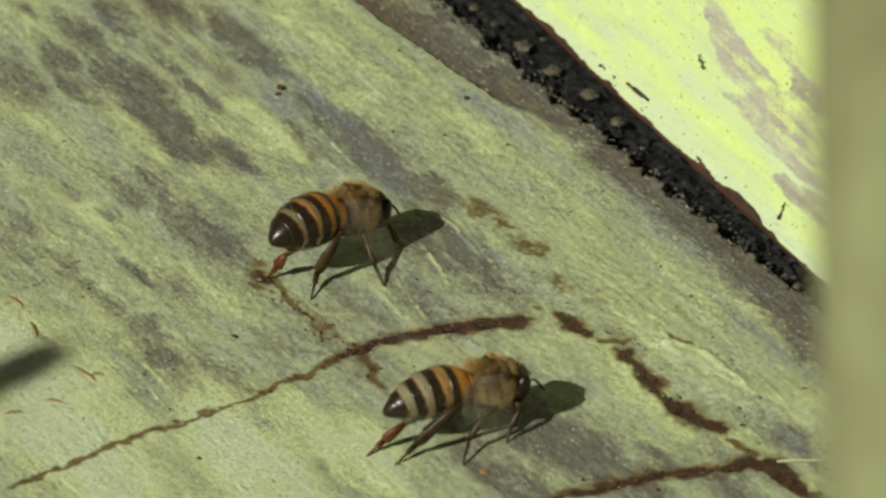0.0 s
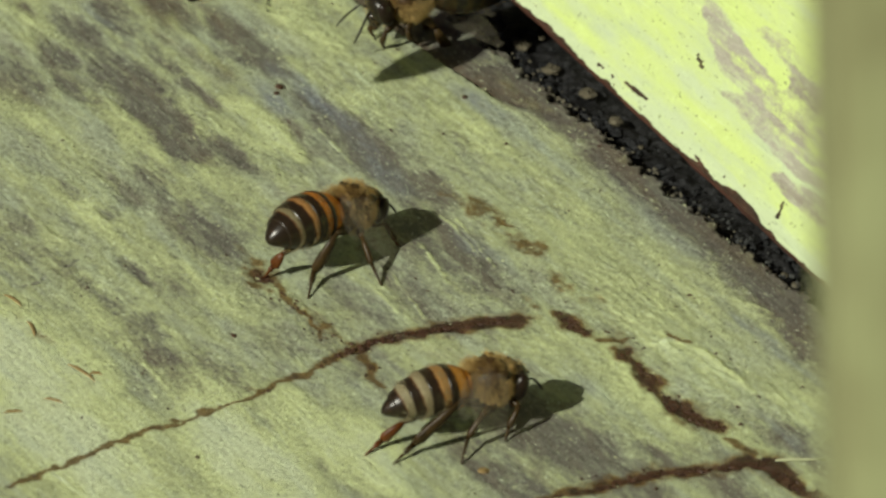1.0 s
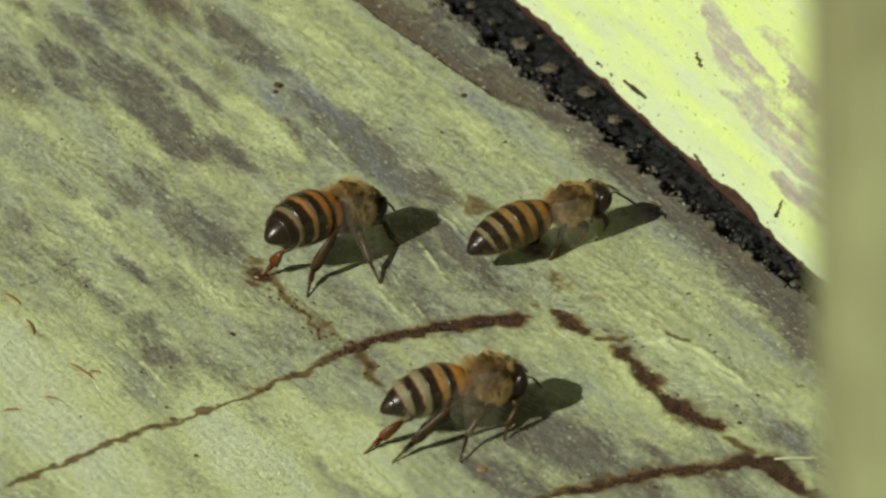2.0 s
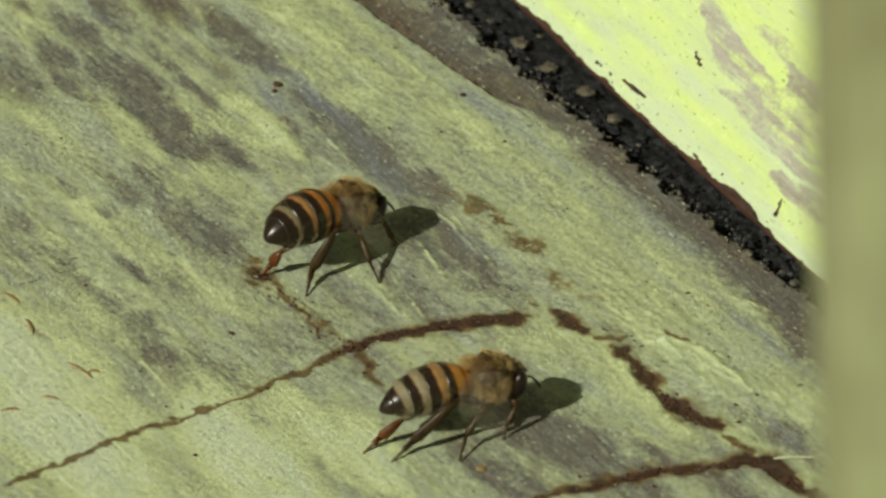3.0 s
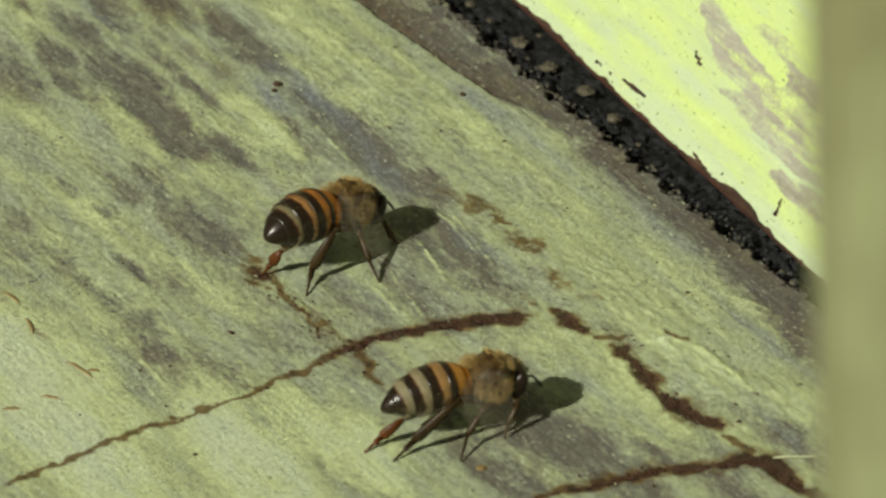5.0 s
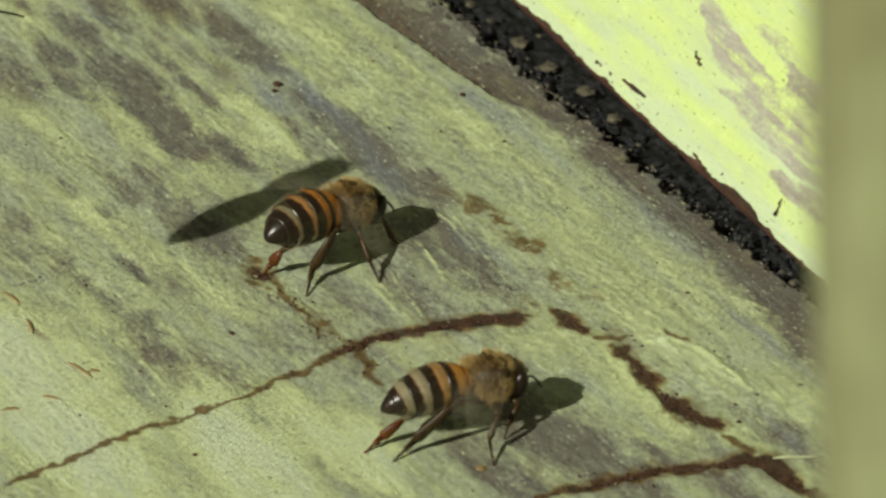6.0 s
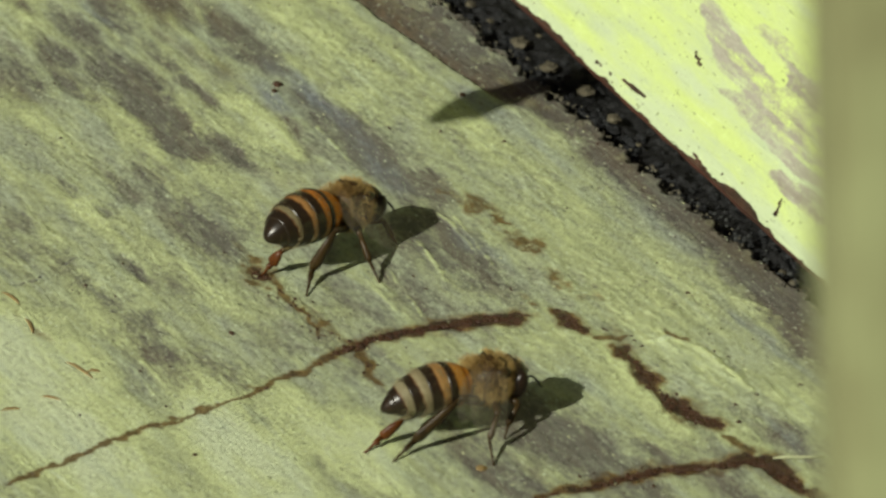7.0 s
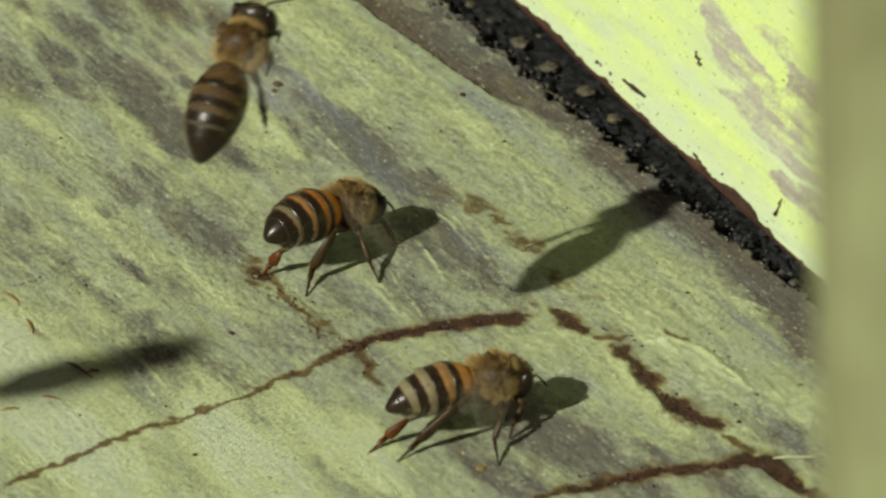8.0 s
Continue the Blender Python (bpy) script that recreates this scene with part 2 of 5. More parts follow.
def value_noise(x, y, seed):
    """Smooth noise from -1 to 1 on numpy arrays."""
    rng = np.random.RandomState(seed)
    table = rng.rand(256, 256) * 2 - 1
    xi, yi = np.floor(x).astype(int), np.floor(y).astype(int)
    fx, fy = x - xi, y - yi
    fx, fy = fx * fx * (3 - 2 * fx), fy * fy * (3 - 2 * fy)
    a, b = table[xi % 256, yi % 256], table[(xi + 1) % 256, yi % 256]
    c, d = table[xi % 256, (yi + 1) % 256], table[(xi + 1) % 256, (yi + 1) % 256]
    return (a * (1 - fx) + b * fx) * (1 - fy) + (c * (1 - fx) + d * fx) * fy


def fractal(x, y, seed, octaves=4, gain=0.55):
    total, amp = np.zeros_like(x), 1.0
    for i in range(octaves):
        total += amp * value_noise(x * 2 ** i, y * 2 ** i, seed + i)
        amp *= gain
    return total


# ---- the landing board: u along the grain, p across it towards the hive ----
GRAIN = Vector((0.496, -0.868, 0)).normalized()
ACROSS = Vector((0.868, 0.496, 0)).normalized()
GRAIN_TURN = math.degrees(math.atan2(GRAIN.y, GRAIN.x))
BOARD_POSE = pose(0, 0, 0, 0, 0, GRAIN_TURN)   # its x is u, its y is p
RECESS = 19.2

# worn grey patches: u, p, half length, half width, strength
GREY_FAR = [
    [-42.5, -7.6, 3.2, 0.94, 0.78],
    [-35.8, -8.1, 4.1, 1.39, 1.12],
    [-29.5, -8.6, 3.7, 1.33, 1.12],
    [-23.8, -9.1, 3.1, 1.22, 1.01],
    [-20.8, -6.7, 3.2, 0.94, 0.78],
    [-42.0, -11.0, 2.4, 0.61, 0.73],
    [-37.4, -11.6, 2.6, 0.78, 0.9],
    [-34.4, -11.7, 1.8, 0.56, 0.67],
    [-37.8, -15.4, 2.8, 1.28, 0.67],
    [-40.8, -15.4, 2.3, 1.39, 0.56],
    [-48.6, -9.6, 1.1, 0.5, 0.56],
    [-45.1, -4.4, 2.3, 0.83, 0.73],
    [-30.7, -4.3, 1.8, 0.56, 0.73],
    [-36.1, -4.3, 2.3, 0.5, 0.5],
    [-41.4, -5.4, 2.0, 0.5, 0.34],
]
GREY_MIDDLE = [
    [-18.7, 2.8, 4.1, 1.33, 1.0],
    [-9.2, 2.9, 3.0, 1.44, 0.9],
    [-12.4, 2.5, 3.1, 1.33, 0.8],
    [-36.6, 2.6, 4.4, 0.94, 1.1],
    [-32.2, 1.9, 2.8, 0.94, 0.8],
    [-42.8, -0.0, 3.2, 1.11, 0.7],
    [-20.9, 2.4, 4.1, 1.22, 1.2],
    [-15.2, 1.9, 4.4, 1.5, 1.1],
    [-20.9, -1.1, 2.8, 0.89, 0.5],
    [-14.7, 4.5, 3.8, 1.11, 0.4],
    [-7.7, 2.0, 3.8, 1.44, 0.55],
    [0.1, 0.3, 5.3, 1.89, 0.8],
    [6.0, 0.7, 3.8, 1.0, 0.45],
    [4.6, -5.2, 4.4, 1.44, 0.55],
    [2.3, -9.1, 3.4, 1.0, 0.45],
    [11.5, -12.6, 3.8, 1.33, 0.4],
    [6.0, -14.0, 3.8, 1.22, 0.35],
]
GREY_LEFT = [
    [-22.6, -19.8, 1.8, 0.5, 0.5],
    [-20.0, -16.4, 2.6, 0.67, 0.55],
    [-18.4, -14.2, 2.5, 0.89, 0.6],
    [-15.4, -14.1, 2.5, 0.78, 0.5],
    [-17.7, -19.2, 1.6, 0.44, 0.65],
    [-10.1, -14.1, 3.8, 1.44, 0.85],
    [-12.9, -10.9, 2.0, 0.44, 0.4],
    [-8.8, -21.1, 2.0, 0.61, 0.75],
    [-6.1, -19.1, 2.1, 0.56, 0.5],
    [-4.7, -24.7, 1.8, 0.67, 0.5],
    [-2.2, -24.4, 2.0, 0.56, 0.45],
    [-19.8, -25.1, 2.1, 0.78, 0.4],
    [-14.8, -27.4, 2.5, 1.22, 0.35],
    [-10.3, -25.3, 2.5, 0.78, 0.3],
]
GREY_NEAR = [
    [0.6, -27.1, 2.8, 0.89, 0.55],
    [2.7, -25.5, 2.8, 0.94, 0.8],
    [7.5, -25.9, 3.4, 1.22, 0.65],
    [7.5, -22.7, 3.1, 1.22, 0.35],
    [13.5, -24.1, 1.4, 0.5, 1.1],
    [16.7, -27.0, 2.0, 1.0, 0.35],
    [6.8, -28.8, 2.8, 0.78, 0.5],
    [25.4, -7.1, 5.9, 1.78, 0.9],
    [30.2, -5.7, 5.9, 1.89, 0.95],
    [32.8, -1.3, 1.9, 0.72, 0.85],
    [29.8, -11.7, 4.7, 1.78, 0.8],
    [35.5, -4.9, 5.6, 1.33, 0.85],
    [39.5, 1.0, 5.0, 1.22, 0.8],
    [34.5, 8.0, 3.4, 0.83, 0.75],
    [24.3, -21.4, 3.8, 1.11, 0.3],
    [4.4, -16.9, 2.5, 0.67, 0.35],
]
# blue-grey weathered paint: the same
BLUE = [
    [-25.1, 0.5, 3.1, 0.67, 0.8],
    [-22.8, 2.7, 4.4, 0.78, 1.1],
    [-17.0, 2.2, 3.1, 0.56, 0.9],
    [-30.1, 2.0, 2.5, 0.5, 0.6],
    [-26.2, 14.8, 4.4, 0.44, 0.7],
    [-16.1, 13.5, 3.8, 0.56, 0.7],
    [4.9, 15.6, 3.8, 0.78, 0.45],
    [15.9, 13.8, 3.1, 0.56, 0.35],
    [21.4, 13.7, 3.4, 0.56, 0.6],
    [26.6, 13.9, 3.8, 0.56, 0.65],
    [-13.2, 1.9, 3.8, 0.78, 0.9],
    [34.9, 7.8, 3.1, 0.56, 0.7],
    [-10.7, -27.0, 3.8, 0.44, 0.4],
    [1.3, 2.4, 3.8, 0.56, 0.5],
    [-45.5, -5.1, 1.9, 0.33, 0.4],
]
# stripes of yellower paint: the same
YELLOW = [
    [10.2, 13.1, 5.6, 1.33, 0.5],
    [2.5, 8.0, 5.0, 1.44, 0.5],
    [9.1, 9.4, 8.1, 2.22, 0.7],
    [22.1, 9.3, 6.9, 2.0, 0.6],
    [-29.1, -17.2, 6.6, 0.67, 0.8],
    [-27.9, -11.6, 5.9, 0.61, 0.8],
    [-34.8, -17.4, 2.8, 0.78, 0.6],
    [-14.6, -20.3, 5.6, 0.67, 0.8],
    [-6.6, -18.1, 6.9, 0.67, 0.9],
    [-6.2, -22.3, 3.8, 0.56, 0.4],
    [-34.1, 7.4, 5.6, 1.22, 0.4],
    [-25.5, 5.9, 4.7, 1.22, 0.5],
    [-22.3, 11.6, 9.4, 0.61, 0.8],
    [-13.3, 11.3, 5.6, 0.61, 0.7],
    [-2.7, 12.5, 6.9, 0.89, 0.5],
    [19.6, 1.7, 5.9, 1.44, 0.9],
    [16.2, -1.0, 3.1, 0.89, 0.6],
    [26.9, 1.7, 5.0, 0.89, 0.7],
    [16.8, 9.6, 6.9, 1.67, 0.5],
    [30.3, 10.9, 4.4, 0.89, 0.7],
]
# smooth cream paint: the same
CREAM = [
    [12.1, -36.6, 10.6, 3.89, 1.0],
    [19.4, -26.9, 9.4, 3.06, 1.0],
    [-0.6, -33.6, 8.1, 3.89, 0.8],
    [14.7, -35.2, 11.2, 3.89, 0.6],
    [21.0, -19.5, 5.0, 2.22, 0.7],
    [10.0, -30.9, 5.6, 1.44, 0.6],
    [-4.0, -26.8, 5.0, 0.89, 0.4],
    [-21.9, -2.9, 3.9, 0.78, 1.0],
    [-26.0, -2.9, 2.5, 0.67, 0.8],
    [-24.6, -2.3, 3.8, 0.67, 0.7],
    [-37.7, -0.8, 3.1, 0.5, 0.6],
    [14.7, -19.7, 3.8, 1.33, 0.6],
    [-0.2, -6.8, 3.1, 0.78, 0.4],
    [22.7, 7.0, 4.4, 1.0, 0.4],
    [10.8, -10.6, 2.5, 0.56, 0.3],
]
# thick crumbly crusts of old paint: the same
THICK = [
    [22.4, 8.1, 5.0, 1.33, 1.0],
    [11.4, 8.5, 4.4, 1.67, 0.8],
    [16.6, 9.3, 5.0, 1.44, 0.9],
    [28.9, 9.9, 3.8, 1.11, 0.7],
    [-32.9, 7.6, 4.4, 1.44, 0.7],
    [14.6, -41.4, 3.8, 1.0, 0.4],
    [6.1, 5.9, 3.8, 1.22, 0.5],
]
# wood washed with brown: the same
BROWN_WASH = [
    [14.7, 17.6, 4.4, 1.11, 0.5],
    [-43.1, -0.6, 3.2, 1.11, 0.8],
    [-40.2, 3.3, 3.4, 0.72, 0.7],
    [-33.1, -1.5, 4.1, 0.67, 1.0],
    [-38.0, -2.1, 2.1, 0.5, 0.7],
    [-37.8, -16.4, 2.5, 0.89, 0.4],
    [8.5, 17.6, 3.8, 0.78, 0.5],
    [20.1, 17.9, 3.8, 1.33, 0.8],
    [24.0, 17.4, 3.1, 1.33, 0.85],
    [-16.9, 18.4, 3.8, 0.89, 0.45],
]
# pale scratches and lifted fibres: u, p, half width
SCRATCHES = [
    [[-5.1, 2.2, 0.08], [-2.6, 2.3, 0.16], [2.4, 1.8, 0.08]],
    [[-3.6, 3.1, 0.13], [3.9, 1.9, 0.13]],
    [[-1.7, -1.1, 0.14], [4.4, -2.2, 0.14]],
    [[0.9, -5.0, 0.13], [7.8, -6.1, 0.13]],
    [[13.9, 13.1, 0.06], [16.8, 14.9, 0.12], [19.8, 16.2, 0.06]],
    [[0.6, -7.2, 0.12], [6.1, -7.4, 0.12]],
    [[3.3, -26.9, 0.11], [7.1, -27.0, 0.11]],
    [[9.9, -24.9, 0.1], [12.7, -25.0, 0.1]],
    [[13.5, -39.5, 0.1], [17.2, -39.2, 0.1]],
    [[4.1, -27.9, 0.1], [8.1, -28.3, 0.1]],
    [[-12.7, 15.9, 0.1], [-8.5, 15.9, 0.1]],
    [[-20.8, 0.8, 0.12], [-14.6, 0.3, 0.12]],
]
# the raised edge of a flake of paint, and a hair crack: the same
FLAKE_EDGE = [[19.2, 6.3, 0.17], [19.5, 8.2, 0.34], [20.9, 8.8, 0.34], [23.7, 8.9, 0.34], [26.6, 8.9, 0.34], [28.6, 9.1, 0.17]]
HAIR_CRACK = [[-10.9, -30.2, 0.06], [-10.8, -28.3, 0.12], [-11.9, -25.9, 0.12], [-12.1, -24.6, 0.12], [-12.3, -22.7, 0.06]]
# brown stained wood: u, p, half length, half width, strength
BROWN = [
    [-1.4, 5.4, 2.8, 0.53, 1.3],
    [2.4, 5.7, 0.9, 0.49, 2.2],
    [9.3, 5.1, 1.6, 0.49, 1.3],
    [-5.1, 4.4, 1.8, 0.33, 1.1],
    [10.9, 1.9, 1.6, 0.29, 0.9],
    [13.8, 6.4, 1.4, 0.41, 0.6],
    [18.2, 4.9, 1.4, 0.41, 0.7],
    [-3.4, -13.7, 1.0, 0.74, 2.2],
    [1.3, -13.3, 4.4, 0.33, 1.5],
    [-9.3, -31.0, 1.6, 0.25, 0.8],
    [-4.9, -31.6, 1.6, 0.33, 0.7],
]
# cracks filled with propolis: u, p, half width
LONG_CRACK = [
    [13.5, -43.3, 0.22],
    [13.3, -40.7, 0.25],
    [13.0, -37.4, 0.16],
    [12.3, -33.9, 0.19],
    [11.8, -31.7, 0.31],
    [11.6, -29.7, 0.34],
    [11.8, -28.7, 0.16],
    [11.2, -23.3, 0.16],
    [10.6, -19.7, 0.22],
    [10.2, -16.3, 0.25],
    [9.1, -13.8, 0.5],
    [8.8, -9.9, 0.69],
    [9.4, -6.5, 0.78],
    [10.2, -3.2, 0.81],
    [11.5, -0.4, 0.81],
]
SIDE_CRACK = [
    [10.0, -12.7, 0.31],
    [13.2, -13.6, 0.28],
    [14.5, -13.6, 0.25],
]
LOW_CRACK = [
    [33.7, -11.3, 0.38],
    [34.2, -7.4, 0.5],
    [34.4, -2.9, 0.69],
    [36.0, 0.8, 0.62],
    [36.7, 4.1, 0.88],
    [38.0, 4.9, 1.06],
    [40.7, 4.9, 0.69],
    [44.1, 5.6, 0.5],
]
BLOT_ROWS = [
    [[11.9, 2.7, 0.31], [13.3, 2.8, 0.62], [15.4, 2.7, 0.56]],
    [[16.6, 3.3, 0.22], [17.7, 4.8, 0.22]],
    [[19.0, 3.9, 0.69], [20.7, 3.7, 0.44], [22.7, 3.6, 0.55], [25.5, 3.25, 0.5], [26.6, 3.3, 0.6]],
    [[26.4, 3.3, 0.5], [28.1, 3.5, 1.0], [30.0, 3.7, 0.75], [31.4, 4.6, 0.62]],
    [[33.0, 4.3, 0.19], [36.0, 4.5, 0.38]],
    [[-4.1, -13.8, 0.5], [-3.1, -13.6, 0.69], [-3.2, -12.8, 0.31]],
    [[-0.9, -13.4, 0.19], [2.2, -13.3, 0.15], [6.4, -13.7, 0.15]],
    [[1.6, 5.7, 0.28], [2.8, 5.8, 0.25]],
    [[-2.3, 5.6, 0.15], [-0.7, 6.1, 0.19]],
    [[18.6, 7.9, 0.15], [20.4, 8.5, 0.19]],
]
CRACKS = [LONG_CRACK, SIDE_CRACK, LOW_CRACK, *BLOT_ROWS]


def patches(U, P, rows, seed, wobble=1.0, fade=0.75, reach=1.15):
    wob_u = U + wobble * 2.5 * fractal(U / 7, P / 4, seed, 3)
    wob_p = P + wobble * 0.9 * fractal(U / 5, P / 2.5, seed + 9, 3)
    out = np.zeros_like(U)
    for u, p, a, b, s in rows:
        d = np.sqrt(((wob_u - u) / a) ** 2 + ((wob_p - p) / b) ** 2) / reach
        out = np.maximum(out, s * np.clip((0.6 + fade - d) / fade, 0, 1))
    return out


def line_field(U, P, rows, widths=False):
    """Depth inside a line of changing width: 1 on its middle, 0 on its edge, below 0 outside (in half widths)."""
    best = np.full_like(U, -9.0)
    wide = np.zeros_like(U)
    for (u0, p0, w0), (u1, p1, w1) in zip(rows, rows[1:]):
        du, dp = u1 - u0, p1 - p0
        s = np.clip(((U - u0) * du + (P - p0) * dp) / (du * du + dp * dp), 0, 1)
        d = np.hypot(U - u0 - s * du, P - p0 - s * dp)
        here = 1 - d / (w0 + s * (w1 - w0))
        wide = np.where(here > best, w0 + s * (w1 - w0), wide)
        best = np.maximum(best, here)
    return (best, wide) if widths else best


def axis(parts):
    return np.concatenate([np.arange(a, b, st) for a, b, st in parts])


def build_board():
    us = axis([(-190, -62, 4), (-62, 50, 0.15), (50, 190.1, 4)])
    ps = axis([(-92, -54, 3), (-54, 30, 0.15), (30, 60.1, 3)])
    P, U = np.meshgrid(ps, us)
    # fibres, dents, paint thickness
    fibre = fractal(U / 7, P / 0.34, 11, 3)
    streak = fractal(U / 9, P / 1.7, 83, 4)
    grit = fractal(U / 1.3, P / 0.8, 87, 4, 0.65)
    grey = patches(U, P, GREY_FAR + GREY_MIDDLE + GREY_LEFT + GREY_NEAR, 70, 0.6, 1.1)
    grey *= np.clip(0.92 + 0.45 * streak + 0.22 * grit, 0, 1.3)
    cream = patches(U, P, CREAM, 330, 0.6, 0.9)
    grey *= 1 - 0.9 * np.clip(cream, 0, 1)
    yellow = patches(U, P, YELLOW, 310, 0.5, 1.1)
    blue = patches(U, P, BLUE, 350, 0.7, 1.1) * np.clip(0.8 + 0.5 * streak, 0, 1.2)
    crust = np.clip(patches(U, P, THICK, 420, 1.0, 1.0) * 1.3 - 0.35 + 0.35 * grit, 0, 1)
    coarse = np.clip(0.55 + 0.6 * fractal(U / 12, P / 5, 41, 3) - 0.8 * cream, 0.1, 1)
    relief = 0.010 * fibre + 0.03 * fractal(U / 14, P / 5, 31, 3) + coarse * 0.040 * fractal(U / 0.8, P / 0.55, 51, 3, 0.7)
    relief += crust * (0.10 + 0.05 * fractal(U / 1.6, P / 0.45, 57, 3, 0.7))
    paint = 0.74 + 0.13 * streak + 0.12 * grit - 0.95 * grey + 0.25 * yellow + 0.45 * cream + 0.3 * crust
    tone = 0.36 + 0.16 * fractal(U / 22, P / 5, 300, 4) + 0.12 * streak + 0.36 * yellow + 0.78 * cream - 0.45 * blue
    # bare strip along the entrance, with a sharp lip of old paint
    lip = 13.5 + 0.5 * value_noise(U / 13, U * 0, 91) + 0.25 * value_noise(U / 3, U * 0, 92) + np.clip((U + 34) * 0.08, 0, 2.0) - np.clip((U + 2) * 0.05, 0, 1.4)
    sharp = np.clip((-11 - U) / 9, 0, 1)
    strip = np.clip((P - lip) / (0.35 + 2.2 * (1 - sharp)), 0, 1)
    dusty = np.clip((P - lip - 2.2) / 2.0, 0, 1) * sharp
    paint -= strip * np.clip(0.80 - 0.42 * dusty - 0.25 * streak - 0.25 * grit, 0, 1)
    dabs = np.clip(0.42 + 0.85 * fractal(U / 1.3, P / 0.8, 125, 4, 0.7), 0, 1.3)
    wash = patches(U, P, BROWN_WASH, 128, 0.8, 1.1) * np.clip(0.75 + 0.5 * streak, 0, 1)
    stain = np.minimum(patches(U, P, BROWN, 120, 0.5, 1.5, 1.15), 0.85) * dabs
    umber = np.maximum(wash, strip * sharp * np.clip(1.2 - (P - lip) / 2.8 + 0.35 * streak + 0.15 * grit, 0, 1))
    umber = np.maximum(umber, strip * np.clip(0.36 + 0.4 * streak + 0.15 * grit, 0, 0.7))
    seam = np.clip(1 - np.abs(P - lip - 0.2) / 0.22, 0, 1) * sharp
    umber = np.maximum(umber, seam)
    wave_u, wave_p = U + 0.25 * fractal(U / 2, P / 2, 510, 2), P + 0.12 * fractal(U / 1.2, P / 1.2, 520, 2)
    for rows in SCRATCHES:
        f = np.clip(line_field(wave_u, wave_p, rows) * 2 + 0.3, 0, 1) * np.clip(0.7 + 0.6 * grit, 0, 1)
        tone, paint, relief = tone + 0.5 * f, paint + 0.7 * f, relief + 0.03 * f
    # the flake's edge stands proud; the light it catches is also put in as pale colour
    f = np.clip(line_field(wave_u, wave_p, FLAKE_EDGE) * 1.5 + 0.4, 0, 1) * np.clip(0.8 + 0.5 * grit, 0, 1)
    tone, paint, relief = tone + 0.45 * f, paint + 0.6 * f, relief + 0.16 * f
    f = np.clip(line_field(wave_u, wave_p, HAIR_CRACK) * 2 + 0.4, 0, 1) * np.clip(0.3 + 1.2 * grit, 0, 1)
    tone, paint, relief = tone - 0.3 * f, paint - 1.0 * f, relief - 0.08 * f
    brown = np.zeros_like(U)
    relief += 0.10 * np.clip(paint, 0, 1) - 0.35 * strip * sharp - 0.2 * seam
    edge_wob_u = U + 0.38 * fractal(U / 1.1, P / 1.1, 130, 3)
    edge_wob_p = P + 0.34 * fractal(U / 1.1, P / 1.1, 140, 3)
    for rows in CRACKS:
        f, wide = line_field(edge_wob_u, edge_wob_p, rows, True)
        inside = np.clip(f * 3 + 0.4, 0, 1)
        brown = np.maximum(brown, inside * np.clip(-0.08 + 1.15 * wide + 0.22 * grit, 0.0, 1))
        stain = np.maximum(stain, 1.15 * np.clip(f * 0.8 + 0.72 + 0.3 * grit, 0, 1.5))
        relief -= 0.12 * np.clip(wide * 1.6, 0.2, 1) * inside * (1 - 0.9 * np.clip(grit * 0.5 + 0.3, 0, 1))
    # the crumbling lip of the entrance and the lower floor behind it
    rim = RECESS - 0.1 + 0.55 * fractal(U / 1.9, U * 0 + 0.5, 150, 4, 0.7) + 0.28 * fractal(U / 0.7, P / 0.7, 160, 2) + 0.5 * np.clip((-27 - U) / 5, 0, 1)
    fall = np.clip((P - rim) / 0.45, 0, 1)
    # colours the floor near black from the rim inwards, for the slot's darkness
    slot_dark = np.clip((P - rim + 0.15 * grit) / 0.3 + 0.5, 0, 1)
    Z = relief * (1 - fall) + fall * (-1.6 + 0.35 * fractal(U / 1.3, P / 1.3, 170, 3))
    nu, np_ = U.shape
    verts = np.stack([U, P, Z], -1).reshape(-1, 3) * MM
    idx = np.arange(nu * np_).reshape(nu, np_)
    quads = np.stack([idx[:-1, :-1], idx[1:, :-1], idx[1:, 1:], idx[:-1, 1:]], -1).reshape(-1, 4)
    # sides and underside
    ring = np.concatenate([idx[:, 0], idx[-1, 1:], idx[-2::-1, -1], idx[0, -2:0:-1]])
    low = verts[ring].copy()
    low[:, 2] = -20 * MM
    base = len(verts)
    n = len(ring)
    side = np.stack([ring, base + np.arange(n), base + (np.arange(n) + 1) % n, np.roll(ring, -1)], -1)
    me = bpy.data.meshes.new("landing_board")
    allv = np.concatenate([verts, low])
    faces = np.concatenate([quads, side])
    me.vertices.add(len(allv))
    me.vertices.foreach_set("co", allv.ravel())
    me.loops.add(faces.size)
    me.loops.foreach_set("vertex_index", faces.ravel().astype(np.int32))
    me.polygons.add(len(faces))
    me.polygons.foreach_set("loop_start", np.arange(0, faces.size, 4, dtype=np.int32))
    me.polygons.foreach_set("use_smooth", np.ones(len(faces), dtype=bool))
    me.update(calc_edges=True)
    for key, field in (("paint", paint), ("tone", tone), ("brown", brown), ("stain", stain), ("slot_dark", slot_dark), ("blue", blue), ("umber", umber)):
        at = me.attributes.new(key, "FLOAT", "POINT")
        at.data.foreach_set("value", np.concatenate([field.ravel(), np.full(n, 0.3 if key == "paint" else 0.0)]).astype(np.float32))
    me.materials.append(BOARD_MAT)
    ob = new("landing_board", me)
    ob.matrix_world = BOARD_POSE
    return tagged(ob, "weathered cream-painted wooden landing board with cracks and grey wear", "landing board")


